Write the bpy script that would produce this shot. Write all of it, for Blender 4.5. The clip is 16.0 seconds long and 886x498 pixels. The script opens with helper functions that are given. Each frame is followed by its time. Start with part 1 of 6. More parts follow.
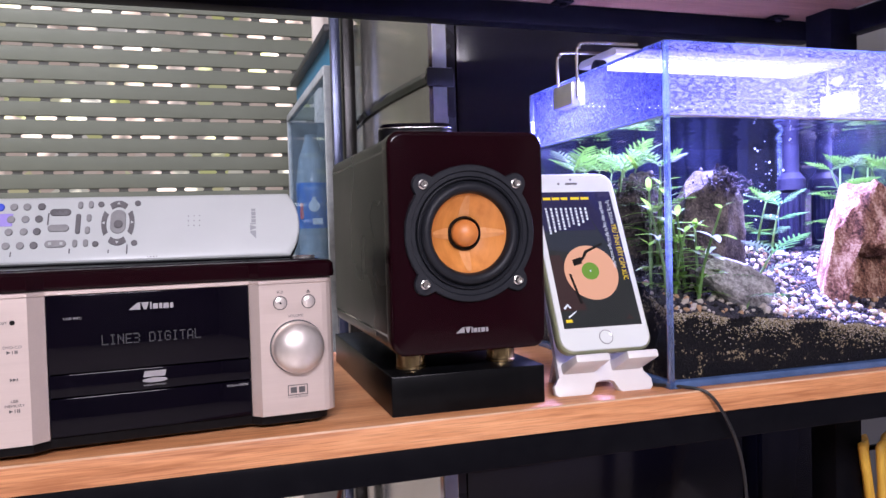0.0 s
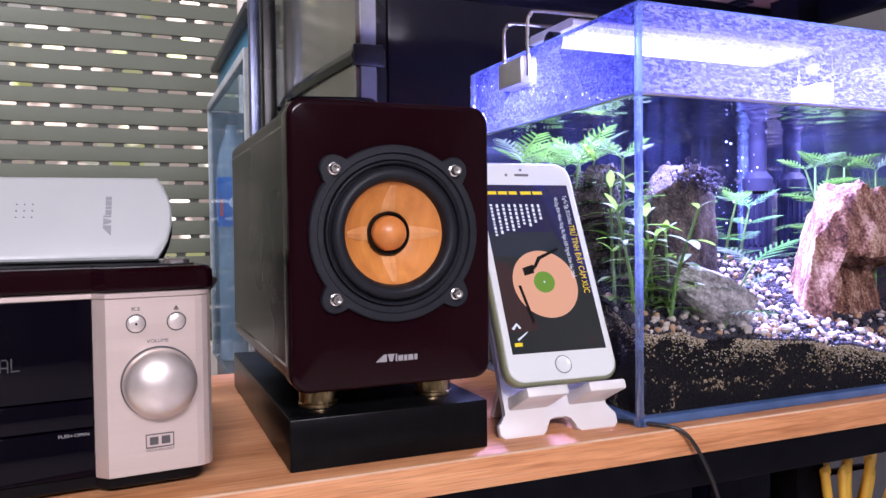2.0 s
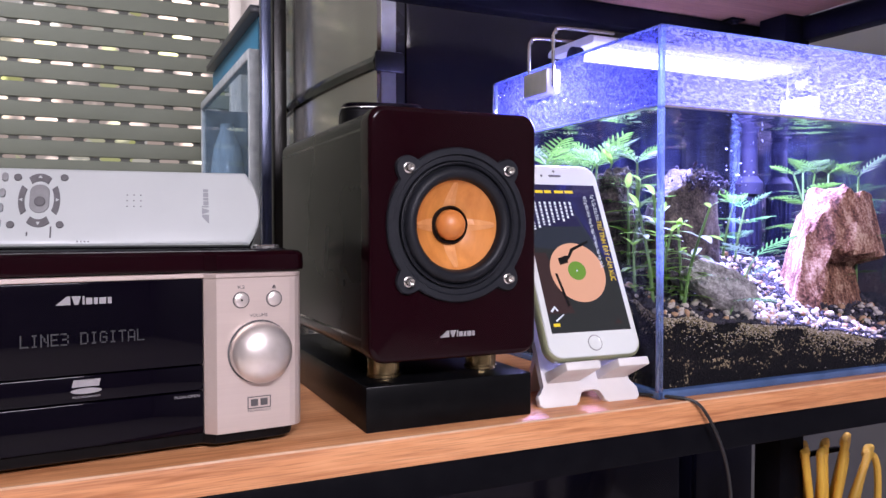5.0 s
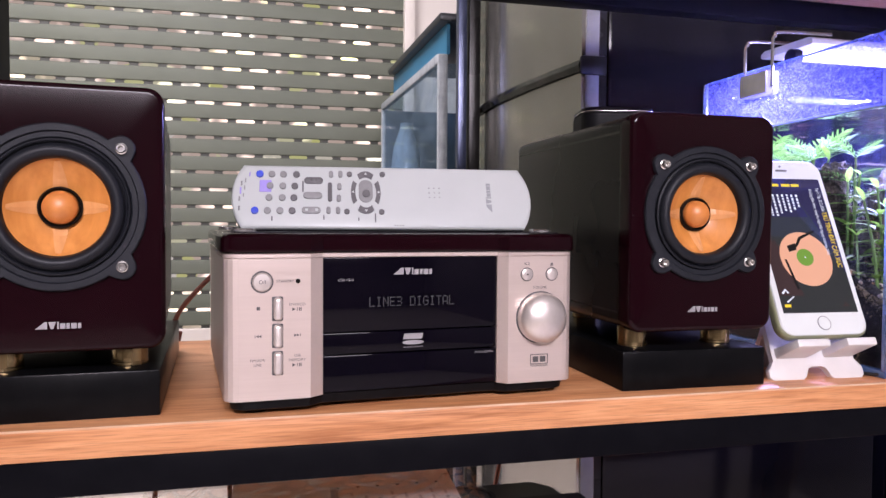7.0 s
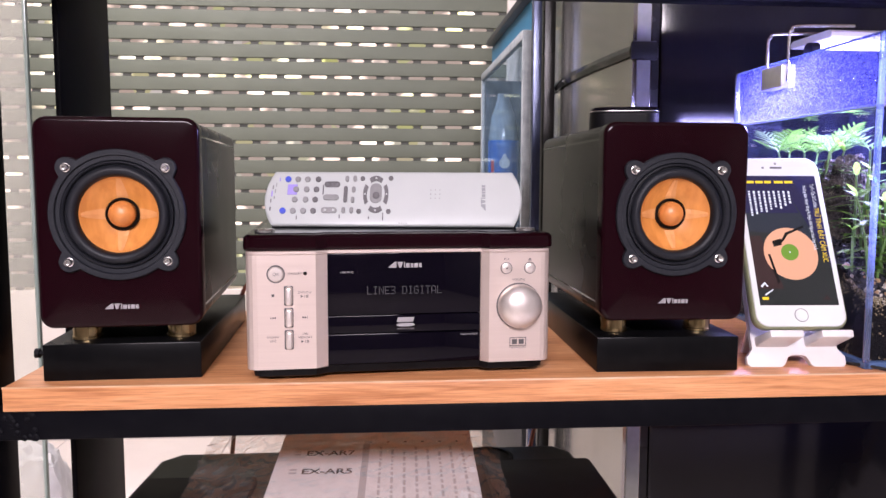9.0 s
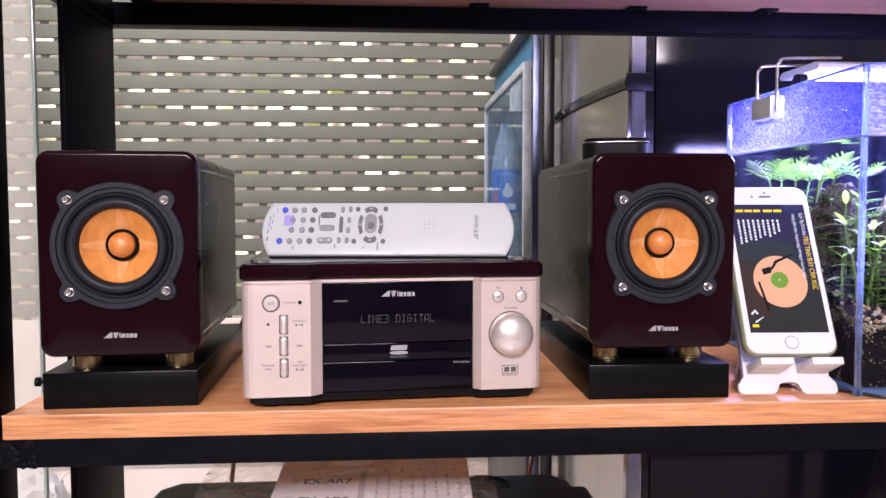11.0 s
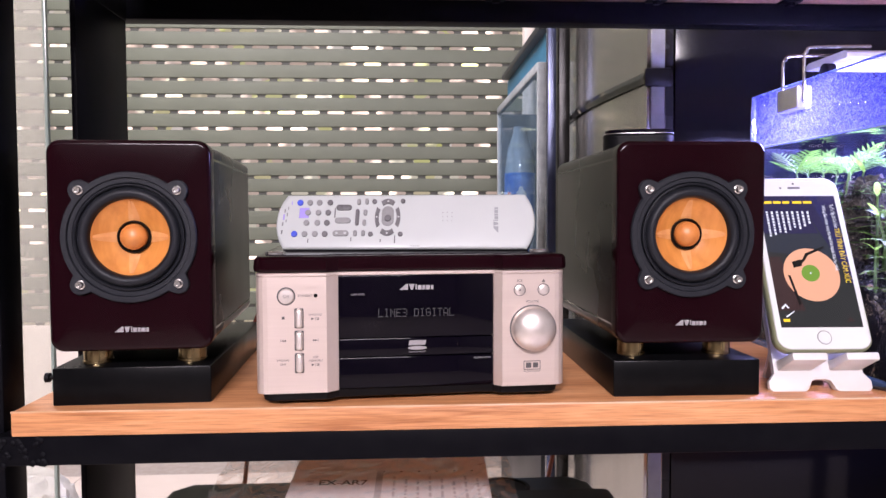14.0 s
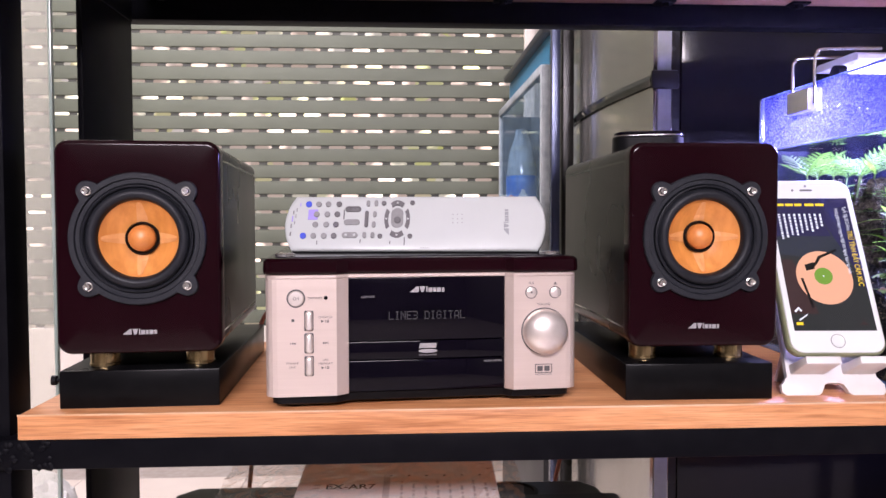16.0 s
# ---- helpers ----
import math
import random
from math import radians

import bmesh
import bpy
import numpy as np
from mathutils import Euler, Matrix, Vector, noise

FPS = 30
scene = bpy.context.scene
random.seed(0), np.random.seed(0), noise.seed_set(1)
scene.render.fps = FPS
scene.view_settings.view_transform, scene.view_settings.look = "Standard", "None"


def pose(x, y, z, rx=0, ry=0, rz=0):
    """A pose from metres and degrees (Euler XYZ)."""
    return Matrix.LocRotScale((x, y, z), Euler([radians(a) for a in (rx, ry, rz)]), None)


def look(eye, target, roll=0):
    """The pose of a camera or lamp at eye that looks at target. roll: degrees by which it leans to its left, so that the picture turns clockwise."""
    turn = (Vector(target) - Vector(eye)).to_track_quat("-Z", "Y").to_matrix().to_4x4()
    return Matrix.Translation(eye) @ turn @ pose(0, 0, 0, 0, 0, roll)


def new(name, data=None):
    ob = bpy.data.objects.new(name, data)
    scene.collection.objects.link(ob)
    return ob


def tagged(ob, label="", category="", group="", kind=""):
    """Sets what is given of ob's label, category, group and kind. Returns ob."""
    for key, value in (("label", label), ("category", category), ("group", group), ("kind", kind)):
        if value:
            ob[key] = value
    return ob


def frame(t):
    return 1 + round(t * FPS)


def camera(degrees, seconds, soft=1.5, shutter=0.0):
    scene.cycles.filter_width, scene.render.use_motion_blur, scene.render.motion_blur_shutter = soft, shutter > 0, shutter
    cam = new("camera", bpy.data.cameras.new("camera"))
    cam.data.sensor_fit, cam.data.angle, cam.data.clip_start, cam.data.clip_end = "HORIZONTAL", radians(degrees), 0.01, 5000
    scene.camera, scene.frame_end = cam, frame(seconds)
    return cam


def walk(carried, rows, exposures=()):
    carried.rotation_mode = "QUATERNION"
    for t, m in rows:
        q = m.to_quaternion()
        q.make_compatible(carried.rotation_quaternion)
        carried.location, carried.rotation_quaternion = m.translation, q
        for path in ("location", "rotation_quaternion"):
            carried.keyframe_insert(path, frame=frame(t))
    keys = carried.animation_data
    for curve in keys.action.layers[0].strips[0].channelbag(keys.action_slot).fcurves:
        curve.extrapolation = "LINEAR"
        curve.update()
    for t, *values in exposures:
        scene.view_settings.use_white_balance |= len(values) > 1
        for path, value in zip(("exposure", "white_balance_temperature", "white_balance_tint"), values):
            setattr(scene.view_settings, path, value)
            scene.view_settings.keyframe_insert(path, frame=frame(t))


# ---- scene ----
cam = camera(61.1, 16.0)
PATH = [
    (0, (0.031, -0.018, 0.944), (0.641, 1.886, 0.885), -1.6),
    (0.5, (0.061, 0.039, 0.941), (0.727, 1.923, 0.879), -1.3),
    (1, (0.076, 0.066, 0.944), (0.782, 1.936, 0.888), -1.0),
    (1.5, (0.087, 0.086, 0.94), (0.822, 1.945, 0.895), -1.0),
    (2, (0.08, 0.101, 0.942), (0.853, 1.945, 0.883), -0.7),
    (2.5, (0.065, 0.106, 0.948), (0.874, 1.934, 0.886), -0.4),
    (3, (0.052, 0.104, 0.949), (0.896, 1.916, 0.882), 0.0),
    (3.2, (0.048, 0.101, 0.948), (0.906, 1.907, 0.875), 0.2),
    (5.3, (-0.018, 0.061, 0.933), (0.819, 1.877, 0.881), -0.1),
    (5.5, (-0.034, 0.059, 0.931), (0.782, 1.884, 0.884), -0.0),
    (6, (-0.083, 0.046, 0.931), (0.67, 1.898, 0.884), 0.1),
    (6.5, (-0.12, 0.027, 0.932), (0.528, 1.918, 0.879), 0.3),
    (7, (-0.116, 0.007, 0.931), (0.38, 1.943, 0.859), 0.4),
    (7.5, (-0.085, -0.025, 0.936), (0.279, 1.939, 0.826), 0.4),
    (8, (-0.056, -0.051, 0.95), (0.201, 1.927, 0.804), 0.3),
    (8.5, (-0.033, -0.078, 0.963), (0.152, 1.905, 0.78), 0.2),
    (9, (-0.02, -0.098, 0.968), (0.133, 1.888, 0.782), 0.2),
    (9.5, (-0.015, -0.107, 0.971), (0.126, 1.88, 0.792), 0.2),
    (10, (-0.012, -0.112, 0.975), (0.128, 1.877, 0.818), 0.2),
    (12.5, (-0.003, -0.105, 0.957), (0.11, 1.89, 0.882), -0.3),
    (13, (-0.002, -0.102, 0.956), (0.108, 1.893, 0.874), -0.2),
    (13.5, (-0.009, -0.097, 0.955), (0.1, 1.898, 0.869), -0.2),
    (14, (-0.014, -0.092, 0.955), (0.09, 1.903, 0.866), -0.2),
    (14.5, (-0.018, -0.088, 0.956), (0.087, 1.907, 0.863), -0.1),
    (15, (-0.021, -0.087, 0.955), (0.083, 1.909, 0.867), -0.1),
    (15.5, (-0.021, -0.085, 0.953), (0.083, 1.91, 0.87), -0.1),
    (16, (-0.024, -0.086, 0.954), (0.084, 1.91, 0.873), -0.1),
]
walk(cam, [(t, look(eye, target, roll)) for t, eye, target, roll in PATH],
     [(0.0, -0.02, 5750, 25), (1.0, -0.09, 5750, 25), (3.0, -0.10, 5750, 25), (5.5, -0.03, 5800, 25), (7.0, 0.08, 5950, 26), (9.0, 0.22, 6050, 27), (16.0, 0.23, 6050, 27)])

# ---- light ----
world = bpy.data.worlds.new("world")
scene.world = world
world.use_nodes = True
wbg = world.node_tree.nodes["Background"]
wbg.inputs[0].default_value = (0.55, 0.6, 0.7, 1)
wbg.inputs[1].default_value = 0.09


def area(name, eye, target, sx, sy, watts, colour):
    data = bpy.data.lights.new(name, "AREA")
    data.shape, data.size, data.size_y, data.energy, data.color = "RECTANGLE", sx, sy, watts, colour
    ob = new(name, data)
    ob.matrix_world = look(eye, target)
    return ob


area("room_lamp_light", (-0.25, -2.30, 2.30), (-0.05, 0.5, 0.8), 1.3, 0.5, 168, (1.0, 0.93, 0.88))
# Added fill that brightens the shutter; no known lamp hangs there.
area("shutter_fill_light", (-0.85, 1.75, 2.60), (-0.85, 1.9, 0.0), 1.2, 0.3, 51, (1.0, 0.95, 0.88))
area("tank_lamp_light", (0.590, 0.690, 1.106), (0.590, 0.672, 0.8), 0.29, 0.06, 22.0, (0.50, 0.48, 1.0))

# ---- materials ----


def mat(name, col, rough=0.5, metal=0.0, col2=None, scale=30.0, bump=0.0, bscale=None, coat=0.0, emit=None, power=0.0,
        stretch=(1, 1, 1), spec=0.5, rvar=0.08, detail=5.0):
    m = bpy.data.materials.new(name)
    m.use_nodes = True
    nt = m.node_tree
    n, l = nt.nodes, nt.links
    b = n["Principled BSDF"]
    b.inputs["Base Color"].default_value = (*col, 1)
    b.inputs["Roughness"].default_value = rough
    b.inputs["Metallic"].default_value = metal
    b.inputs["Coat Weight"].default_value = coat
    b.inputs["Coat Roughness"].default_value = 0.06
    b.inputs["Specular IOR Level"].default_value = spec
    if emit:
        b.inputs["Emission Color"].default_value = (*emit, 1)
        b.inputs["Emission Strength"].default_value = power
    if col2 or bump:
        tc = n.new("ShaderNodeTexCoord")
        mp = n.new("ShaderNodeMapping")
        mp.inputs["Scale"].default_value = stretch
        l.new(tc.outputs["Object"], mp.inputs["Vector"])
        ns = n.new("ShaderNodeTexNoise")
        ns.inputs["Scale"].default_value = scale
        ns.inputs["Detail"].default_value = detail
        l.new(mp.outputs[0], ns.inputs["Vector"])
        if col2:
            big = n.new("ShaderNodeTexNoise")
            big.inputs["Scale"].default_value = scale * 0.17
            big.inputs["Detail"].default_value = 3
            l.new(mp.outputs[0], big.inputs["Vector"])
            add = n.new("ShaderNodeMath")
            add.operation = "MULTIPLY_ADD"
            add.inputs[1].default_value = 0.6
            l.new(ns.outputs["Fac"], add.inputs[0])
            half = n.new("ShaderNodeMath")
            half.operation = "MULTIPLY"
            half.inputs[1].default_value = 0.4
            l.new(big.outputs["Fac"], half.inputs[0])
            l.new(half.outputs[0], add.inputs[2])
            rp = n.new("ShaderNodeValToRGB")
            rp.color_ramp.elements[0].position, rp.color_ramp.elements[1].position = 0.38, 0.62
            rp.color_ramp.elements[0].color, rp.color_ramp.elements[1].color = (*col, 1), (*col2, 1)
            l.new(add.outputs[0], rp.inputs[0])
            l.new(rp.outputs[0], b.inputs["Base Color"])
            rr = n.new("ShaderNodeMapRange")
            rr.inputs["To Min"].default_value, rr.inputs["To Max"].default_value = max(0, rough - rvar), min(1, rough + rvar)
            l.new(big.outputs["Fac"], rr.inputs[0])
            l.new(rr.outputs[0], b.inputs["Roughness"])
        if bump:
            bn = ns
            if bscale:
                bn = n.new("ShaderNodeTexNoise")
                bn.inputs["Scale"].default_value = bscale
                bn.inputs["Detail"].default_value = 4
                l.new(mp.outputs[0], bn.inputs["Vector"])
            bp = n.new("ShaderNodeBump")
            bp.inputs["Strength"].default_value = bump
            bp.inputs["Distance"].default_value = 0.002
            l.new(bn.outputs["Fac"], bp.inputs["Height"])
            l.new(bp.outputs[0], b.inputs["Normal"])
    return m


def clear(name, tint, gloss=0.08, haze=0.0, haze_col=(1, 1, 1), hscale=160.0, rough=0.02, stretch=(1, 1, 1), low=0.25, patch=14, span=(0.20, 0.34)):
    """Thin pane: passes light straight on, with a weak mirror and, if wanted, a patchy coloured haze."""
    m = bpy.data.materials.new(name)
    m.use_nodes = True
    n, l = m.node_tree.nodes, m.node_tree.links
    n.remove(n["Principled BSDF"])
    out = n["Material Output"]
    tr = n.new("ShaderNodeBsdfTransparent")
    tr.inputs[0].default_value = (*tint, 1)
    gl = n.new("ShaderNodeBsdfGlossy")
    gl.inputs["Roughness"].default_value = rough
    mx = n.new("ShaderNodeMixShader")
    lw = n.new("ShaderNodeFresnel")
    lw.inputs[0].default_value = 1.45
    mul = n.new("ShaderNodeMath")
    mul.operation = "MULTIPLY"
    mul.inputs[1].default_value = gloss / 0.05
    mul.use_clamp = True
    l.new(lw.outputs[0], mul.inputs[0])
    l.new(mul.outputs[0], mx.inputs[0])
    l.new(tr.outputs[0], mx.inputs[1])
    l.new(gl.outputs[0], mx.inputs[2])
    last = mx
    if haze:
        tc = n.new("ShaderNodeTexCoord")
        ns = n.new("ShaderNodeTexNoise")
        ns.inputs["Scale"].default_value = hscale
        ns.inputs["Detail"].default_value = 6
        ns.inputs["Roughness"].default_value = 0.7
        mp = n.new("ShaderNodeMapping")
        mp.inputs["Scale"].default_value = stretch
        l.new(tc.outputs["Object"], mp.inputs["Vector"])
        l.new(mp.outputs[0], ns.inputs["Vector"])
        big = n.new("ShaderNodeTexNoise")
        big.inputs["Scale"].default_value = patch
        l.new(mp.outputs[0], big.inputs["Vector"])
        ml = n.new("ShaderNodeMath")
        ml.operation = "MULTIPLY"
        l.new(ns.outputs["Fac"], ml.inputs[0])
        l.new(big.outputs["Fac"], ml.inputs[1])
        mr = n.new("ShaderNodeMapRange")
        mr.inputs["From Min"].default_value, mr.inputs["From Max"].default_value = span
        mr.inputs["To Min"].default_value, mr.inputs["To Max"].default_value = haze * low, haze
        l.new(ml.outputs[0], mr.inputs[0])
        df = n.new("ShaderNodeBsdfDiffuse")
        df.inputs[0].default_value = (*haze_col, 1)
        tl = n.new("ShaderNodeBsdfTranslucent")
        tl.inputs[0].default_value = (*haze_col, 1)
        dt = n.new("ShaderNodeMixShader")
        l.new(df.outputs[0], dt.inputs[1])
        l.new(tl.outputs[0], dt.inputs[2])
        hz = n.new("ShaderNodeMixShader")
        l.new(mr.outputs[0], hz.inputs[0])
        l.new(mx.outputs[0], hz.inputs[1])
        l.new(dt.outputs[0], hz.inputs[2])
        last = hz
    l.new(last.outputs[0], out.inputs["Surface"])
    return m


def wood_mat(name, a, b, c, rough):
    """Straight-grained oak foil, grain along x."""
    m = bpy.data.materials.new(name)
    m.use_nodes = True
    n, l = m.node_tree.nodes, m.node_tree.links
    bs = n["Principled BSDF"]
    tc = n.new("ShaderNodeTexCoord")
    mp = n.new("ShaderNodeMapping")
    mp.inputs["Scale"].default_value = (3.0, 60.0, 60.0)
    l.new(tc.outputs["Object"], mp.inputs["Vector"])
    fine = n.new("ShaderNodeTexNoise")
    fine.inputs["Scale"].default_value, fine.inputs["Detail"].default_value = 6.0, 6
    fine.inputs["Distortion"].default_value = 0.4
    l.new(mp.outputs[0], fine.inputs["Vector"])
    mp2 = n.new("ShaderNodeMapping")
    mp2.inputs["Scale"].default_value = (1.4, 14.0, 14.0)
    l.new(tc.outputs["Object"], mp2.inputs["Vector"])
    wide = n.new("ShaderNodeTexNoise")
    wide.inputs["Scale"].default_value, wide.inputs["Detail"].default_value = 2.5, 4
    l.new(mp2.outputs[0], wide.inputs["Vector"])
    mix = n.new("ShaderNodeMath")
    mix.operation = "ADD"
    l.new(fine.outputs["Fac"], mix.inputs[0])
    l.new(wide.outputs["Fac"], mix.inputs[1])
    rp = n.new("ShaderNodeValToRGB")
    e = rp.color_ramp.elements
    e[0].position, e[0].color = 0.36, (*a, 1)
    e[1].position, e[1].color = 0.64, (*c, 1)
    mid = e.new(0.5)
    mid.color = (*b, 1)
    hf = n.new("ShaderNodeMath")
    hf.operation = "MULTIPLY"
    hf.inputs[1].default_value = 0.5
    l.new(mix.outputs[0], hf.inputs[0])
    l.new(hf.outputs[0], rp.inputs[0])
    mp3 = n.new("ShaderNodeMapping")
    mp3.inputs["Scale"].default_value = (9.0, 330.0, 330.0)
    l.new(tc.outputs["Object"], mp3.inputs["Vector"])
    fleck = n.new("ShaderNodeTexNoise")
    fleck.inputs["Scale"].default_value, fleck.inputs["Detail"].default_value = 4.0, 3
    l.new(mp3.outputs[0], fleck.inputs["Vector"])
    fr = n.new("ShaderNodeMapRange")
    fr.inputs["From Min"].default_value, fr.inputs["From Max"].default_value = 0.50, 0.68
    fr.inputs["To Min"].default_value, fr.inputs["To Max"].default_value = 0.0, 0.40
    l.new(fleck.outputs["Fac"], fr.inputs[0])
    dk = n.new("ShaderNodeMixRGB")
    dk.inputs[2].default_value = (a[0] * 0.42, a[1] * 0.42, a[2] * 0.42, 1)
    l.new(fr.outputs[0], dk.inputs[0])
    l.new(rp.outputs[0], dk.inputs[1])
    l.new(dk.outputs[0], bs.inputs["Base Color"])
    bs.inputs["Roughness"].default_value = rough
    bp = n.new("ShaderNodeBump")
    bp.inputs["Strength"].default_value, bp.inputs["Distance"].default_value = 0.12, 0.001
    l.new(fine.outputs["Fac"], bp.inputs["Height"])
    l.new(bp.outputs[0], bs.inputs["Normal"])
    return m


def speckle_mat(name, dark, dark2, light, amount, scale, rough=0.9):
    """Dark soil in which pale grains gather in drifts."""
    m = bpy.data.materials.new(name)
    m.use_nodes = True
    n, l = m.node_tree.nodes, m.node_tree.links
    bs = n["Principled BSDF"]
    bs.inputs["Specular IOR Level"].default_value = 0.2
    tc = n.new("ShaderNodeTexCoord")
    wp = n.new("ShaderNodeTexNoise")
    wp.inputs["Scale"].default_value = 260
    l.new(tc.outputs["Object"], wp.inputs["Vector"])
    mixv = n.new("ShaderNodeMix")
    mixv.data_type = "RGBA"
    mixv.inputs[0].default_value = 0.006
    l.new(tc.outputs["Object"], mixv.inputs[6])
    l.new(wp.outputs["Color"], mixv.inputs[7])
    vo = n.new("ShaderNodeTexVoronoi")
    vo.inputs["Scale"].default_value = scale
    l.new(mixv.outputs[2], vo.inputs["Vector"])
    sep = n.new("ShaderNodeSeparateColor")
    l.new(vo.outputs["Color"], sep.inputs[0])
    mp = n.new("ShaderNodeMapping")
    mp.inputs["Scale"].default_value = (1.0, 1.0, 2.2)
    l.new(tc.outputs["Object"], mp.inputs["Vector"])
    big = n.new("ShaderNodeTexNoise")
    big.inputs["Scale"].default_value, big.inputs["Detail"].default_value = 30, 6
    l.new(mp.outputs[0], big.inputs["Vector"])
    dr = n.new("ShaderNodeMapRange")
    dr.inputs["From Min"].default_value, dr.inputs["From Max"].default_value = 0.40, 0.66
    dr.inputs["To Min"].default_value, dr.inputs["To Max"].default_value = -0.20, 0.15
    l.new(big.outputs["Fac"], dr.inputs[0])
    ad = n.new("ShaderNodeMath")
    ad.operation = "ADD"
    l.new(dr.outputs[0], ad.inputs[0])
    l.new(sep.outputs[0], ad.inputs[1])
    rp = n.new("ShaderNodeValToRGB")
    e = rp.color_ramp.elements
    e[0].position, e[0].color = 0.30, (*dark, 1)
    e[1].position, e[1].color = 1.0 - amount * 0.5, (*light, 1)
    md = e.new(0.98 - amount)
    md.color = (*dark2, 1)
    l.new(ad.outputs[0], rp.inputs[0])
    l.new(rp.outputs[0], bs.inputs["Base Color"])
    bs.inputs["Roughness"].default_value = rough
    bp = n.new("ShaderNodeBump")
    bp.inputs["Strength"].default_value, bp.inputs["Distance"].default_value = 0.8, 0.002
    l.new(vo.outputs["Distance"], bp.inputs["Height"])
    l.new(bp.outputs[0], bs.inputs["Normal"])
    return m


def leaf_mat(name, col, col2, through_col):
    """Leaf that also glows with the light falling on its other side."""
    m = mat(name, col, 0.5, 0.0, col2, 90)
    n, l = m.node_tree.nodes, m.node_tree.links
    tl = n.new("ShaderNodeBsdfTranslucent")
    tl.inputs[0].default_value = (*through_col, 1)
    mx = n.new("ShaderNodeMixShader")
    mx.inputs[0].default_value = 0.68
    l.new(n["Principled BSDF"].outputs[0], mx.inputs[1])
    l.new(tl.outputs[0], mx.inputs[2])
    l.new(mx.outputs[0], n["Material Output"].inputs["Surface"])
    return m


def rock_mat(name, dark, mid, light, big, vein):
    """Broken stone: broad patches, fine grain and dark veins."""
    m = bpy.data.materials.new(name)
    m.use_nodes = True
    n, l = m.node_tree.nodes, m.node_tree.links
    bs = n["Principled BSDF"]
    bs.inputs["Roughness"].default_value, bs.inputs["Specular IOR Level"].default_value = 0.85, 0.2
    tc = n.new("ShaderNodeTexCoord")
    mp = n.new("ShaderNodeMapping")
    mp.inputs["Scale"].default_value = vein
    mp.inputs["Rotation"].default_value = (0.2, 0.35, 0.3)
    l.new(tc.outputs["Object"], mp.inputs["Vector"])
    a = n.new("ShaderNodeTexNoise")
    a.inputs["Scale"].default_value, a.inputs["Detail"].default_value, a.inputs["Roughness"].default_value = big, 12, 0.72
    a.inputs["Distortion"].default_value = 0.2
    l.new(mp.outputs[0], a.inputs["Vector"])
    b = n.new("ShaderNodeTexNoise")
    b.inputs["Scale"].default_value, b.inputs["Detail"].default_value = 420, 4
    l.new(tc.outputs["Object"], b.inputs["Vector"])
    mx = n.new("ShaderNodeMath")
    mx.operation = "MULTIPLY_ADD"
    mx.inputs[1].default_value = 0.30
    l.new(b.outputs["Fac"], mx.inputs[0])
    sc = n.new("ShaderNodeMath")
    sc.operation = "MULTIPLY"
    sc.inputs[1].default_value = 0.70
    l.new(a.outputs["Fac"], sc.inputs[0])
    l.new(sc.outputs[0], mx.inputs[2])
    rp = n.new("ShaderNodeValToRGB")
    e = rp.color_ramp.elements
    e[0].position, e[0].color = 0.40, (*dark, 1)
    e[1].position, e[1].color = 0.60, (*light, 1)
    k = e.new(0.50)
    k.color = (*mid, 1)
    l.new(mx.outputs[0], rp.inputs[0])
    l.new(rp.outputs[0], bs.inputs["Base Color"])
    bp = n.new("ShaderNodeBump")
    bp.inputs["Strength"].default_value, bp.inputs["Distance"].default_value = 1.0, 0.006
    l.new(mx.outputs[0], bp.inputs["Height"])
    l.new(bp.outputs[0], bs.inputs["Normal"])
    return m


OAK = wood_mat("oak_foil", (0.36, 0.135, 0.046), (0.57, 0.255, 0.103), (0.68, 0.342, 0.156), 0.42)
# Darker, browner version of the oak tones, on the whole upper board.
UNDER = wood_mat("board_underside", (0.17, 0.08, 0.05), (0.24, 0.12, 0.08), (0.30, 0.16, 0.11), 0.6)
STEEL = mat("black_powder_steel", (0.0026, 0.0026, 0.0040), 0.45, 0.0, (0.0044, 0.0044, 0.0060), 60, 0.06, 500, spec=0.04)
LACQUER = mat("maroon_lacquer", (0.0070, 0.0009, 0.0022), 0.16, 0.0, (0.0095, 0.0012, 0.0030), 8, 0, None, 0.06, spec=0.13)
CABINET = mat("cabinet_satin", (0.009, 0.0085, 0.008), 0.28, 0.0, (0.011, 0.0104, 0.0098), 40, 0.012, 900, spec=0.20)
BASE = mat("black_satin_base", (0.0025, 0.0025, 0.003), 0.30, 0.0, (0.0045, 0.0045, 0.005), 90, 0.05, 700, spec=0.10)
RUBBER = mat("driver_rubber", (0.008, 0.009, 0.012), 0.45, 0.0, (0.012, 0.013, 0.017), 80, 0.03, 700, spec=0.2)
CASTING = mat("driver_casting", (0.009, 0.010, 0.014), 0.50, 0.0, (0.013, 0.0145, 0.019), 200, 0.15, 1200, spec=0.2)
CONE = mat("birch_cone", (0.50, 0.185, 0.035), 0.42, 0.0, (0.66, 0.27, 0.06), 140, 0.05, 400, 0.10, stretch=(1, 1, 0.2))
CONE_LIGHT = mat("birch_wedge", (0.58, 0.25, 0.08), 0.36, 0.0, (0.68, 0.32, 0.115), 160, 0.04, 400, 0.3, stretch=(1, 1, 0.2))
CAPWOOD = mat("wood_dome", (0.46, 0.155, 0.03), 0.42, 0.0, (0.60, 0.22, 0.05), 120, 0.03, 300, 0.12)
CHROME = mat("bright_chrome", (0.62, 0.60, 0.57), 0.22, 0.9)
BRASS = mat("brushed_brass", (0.55, 0.40, 0.19), 0.26, 1.0, (0.66, 0.49, 0.25), 300, 0.03, None, stretch=(1, 1, 0.05))
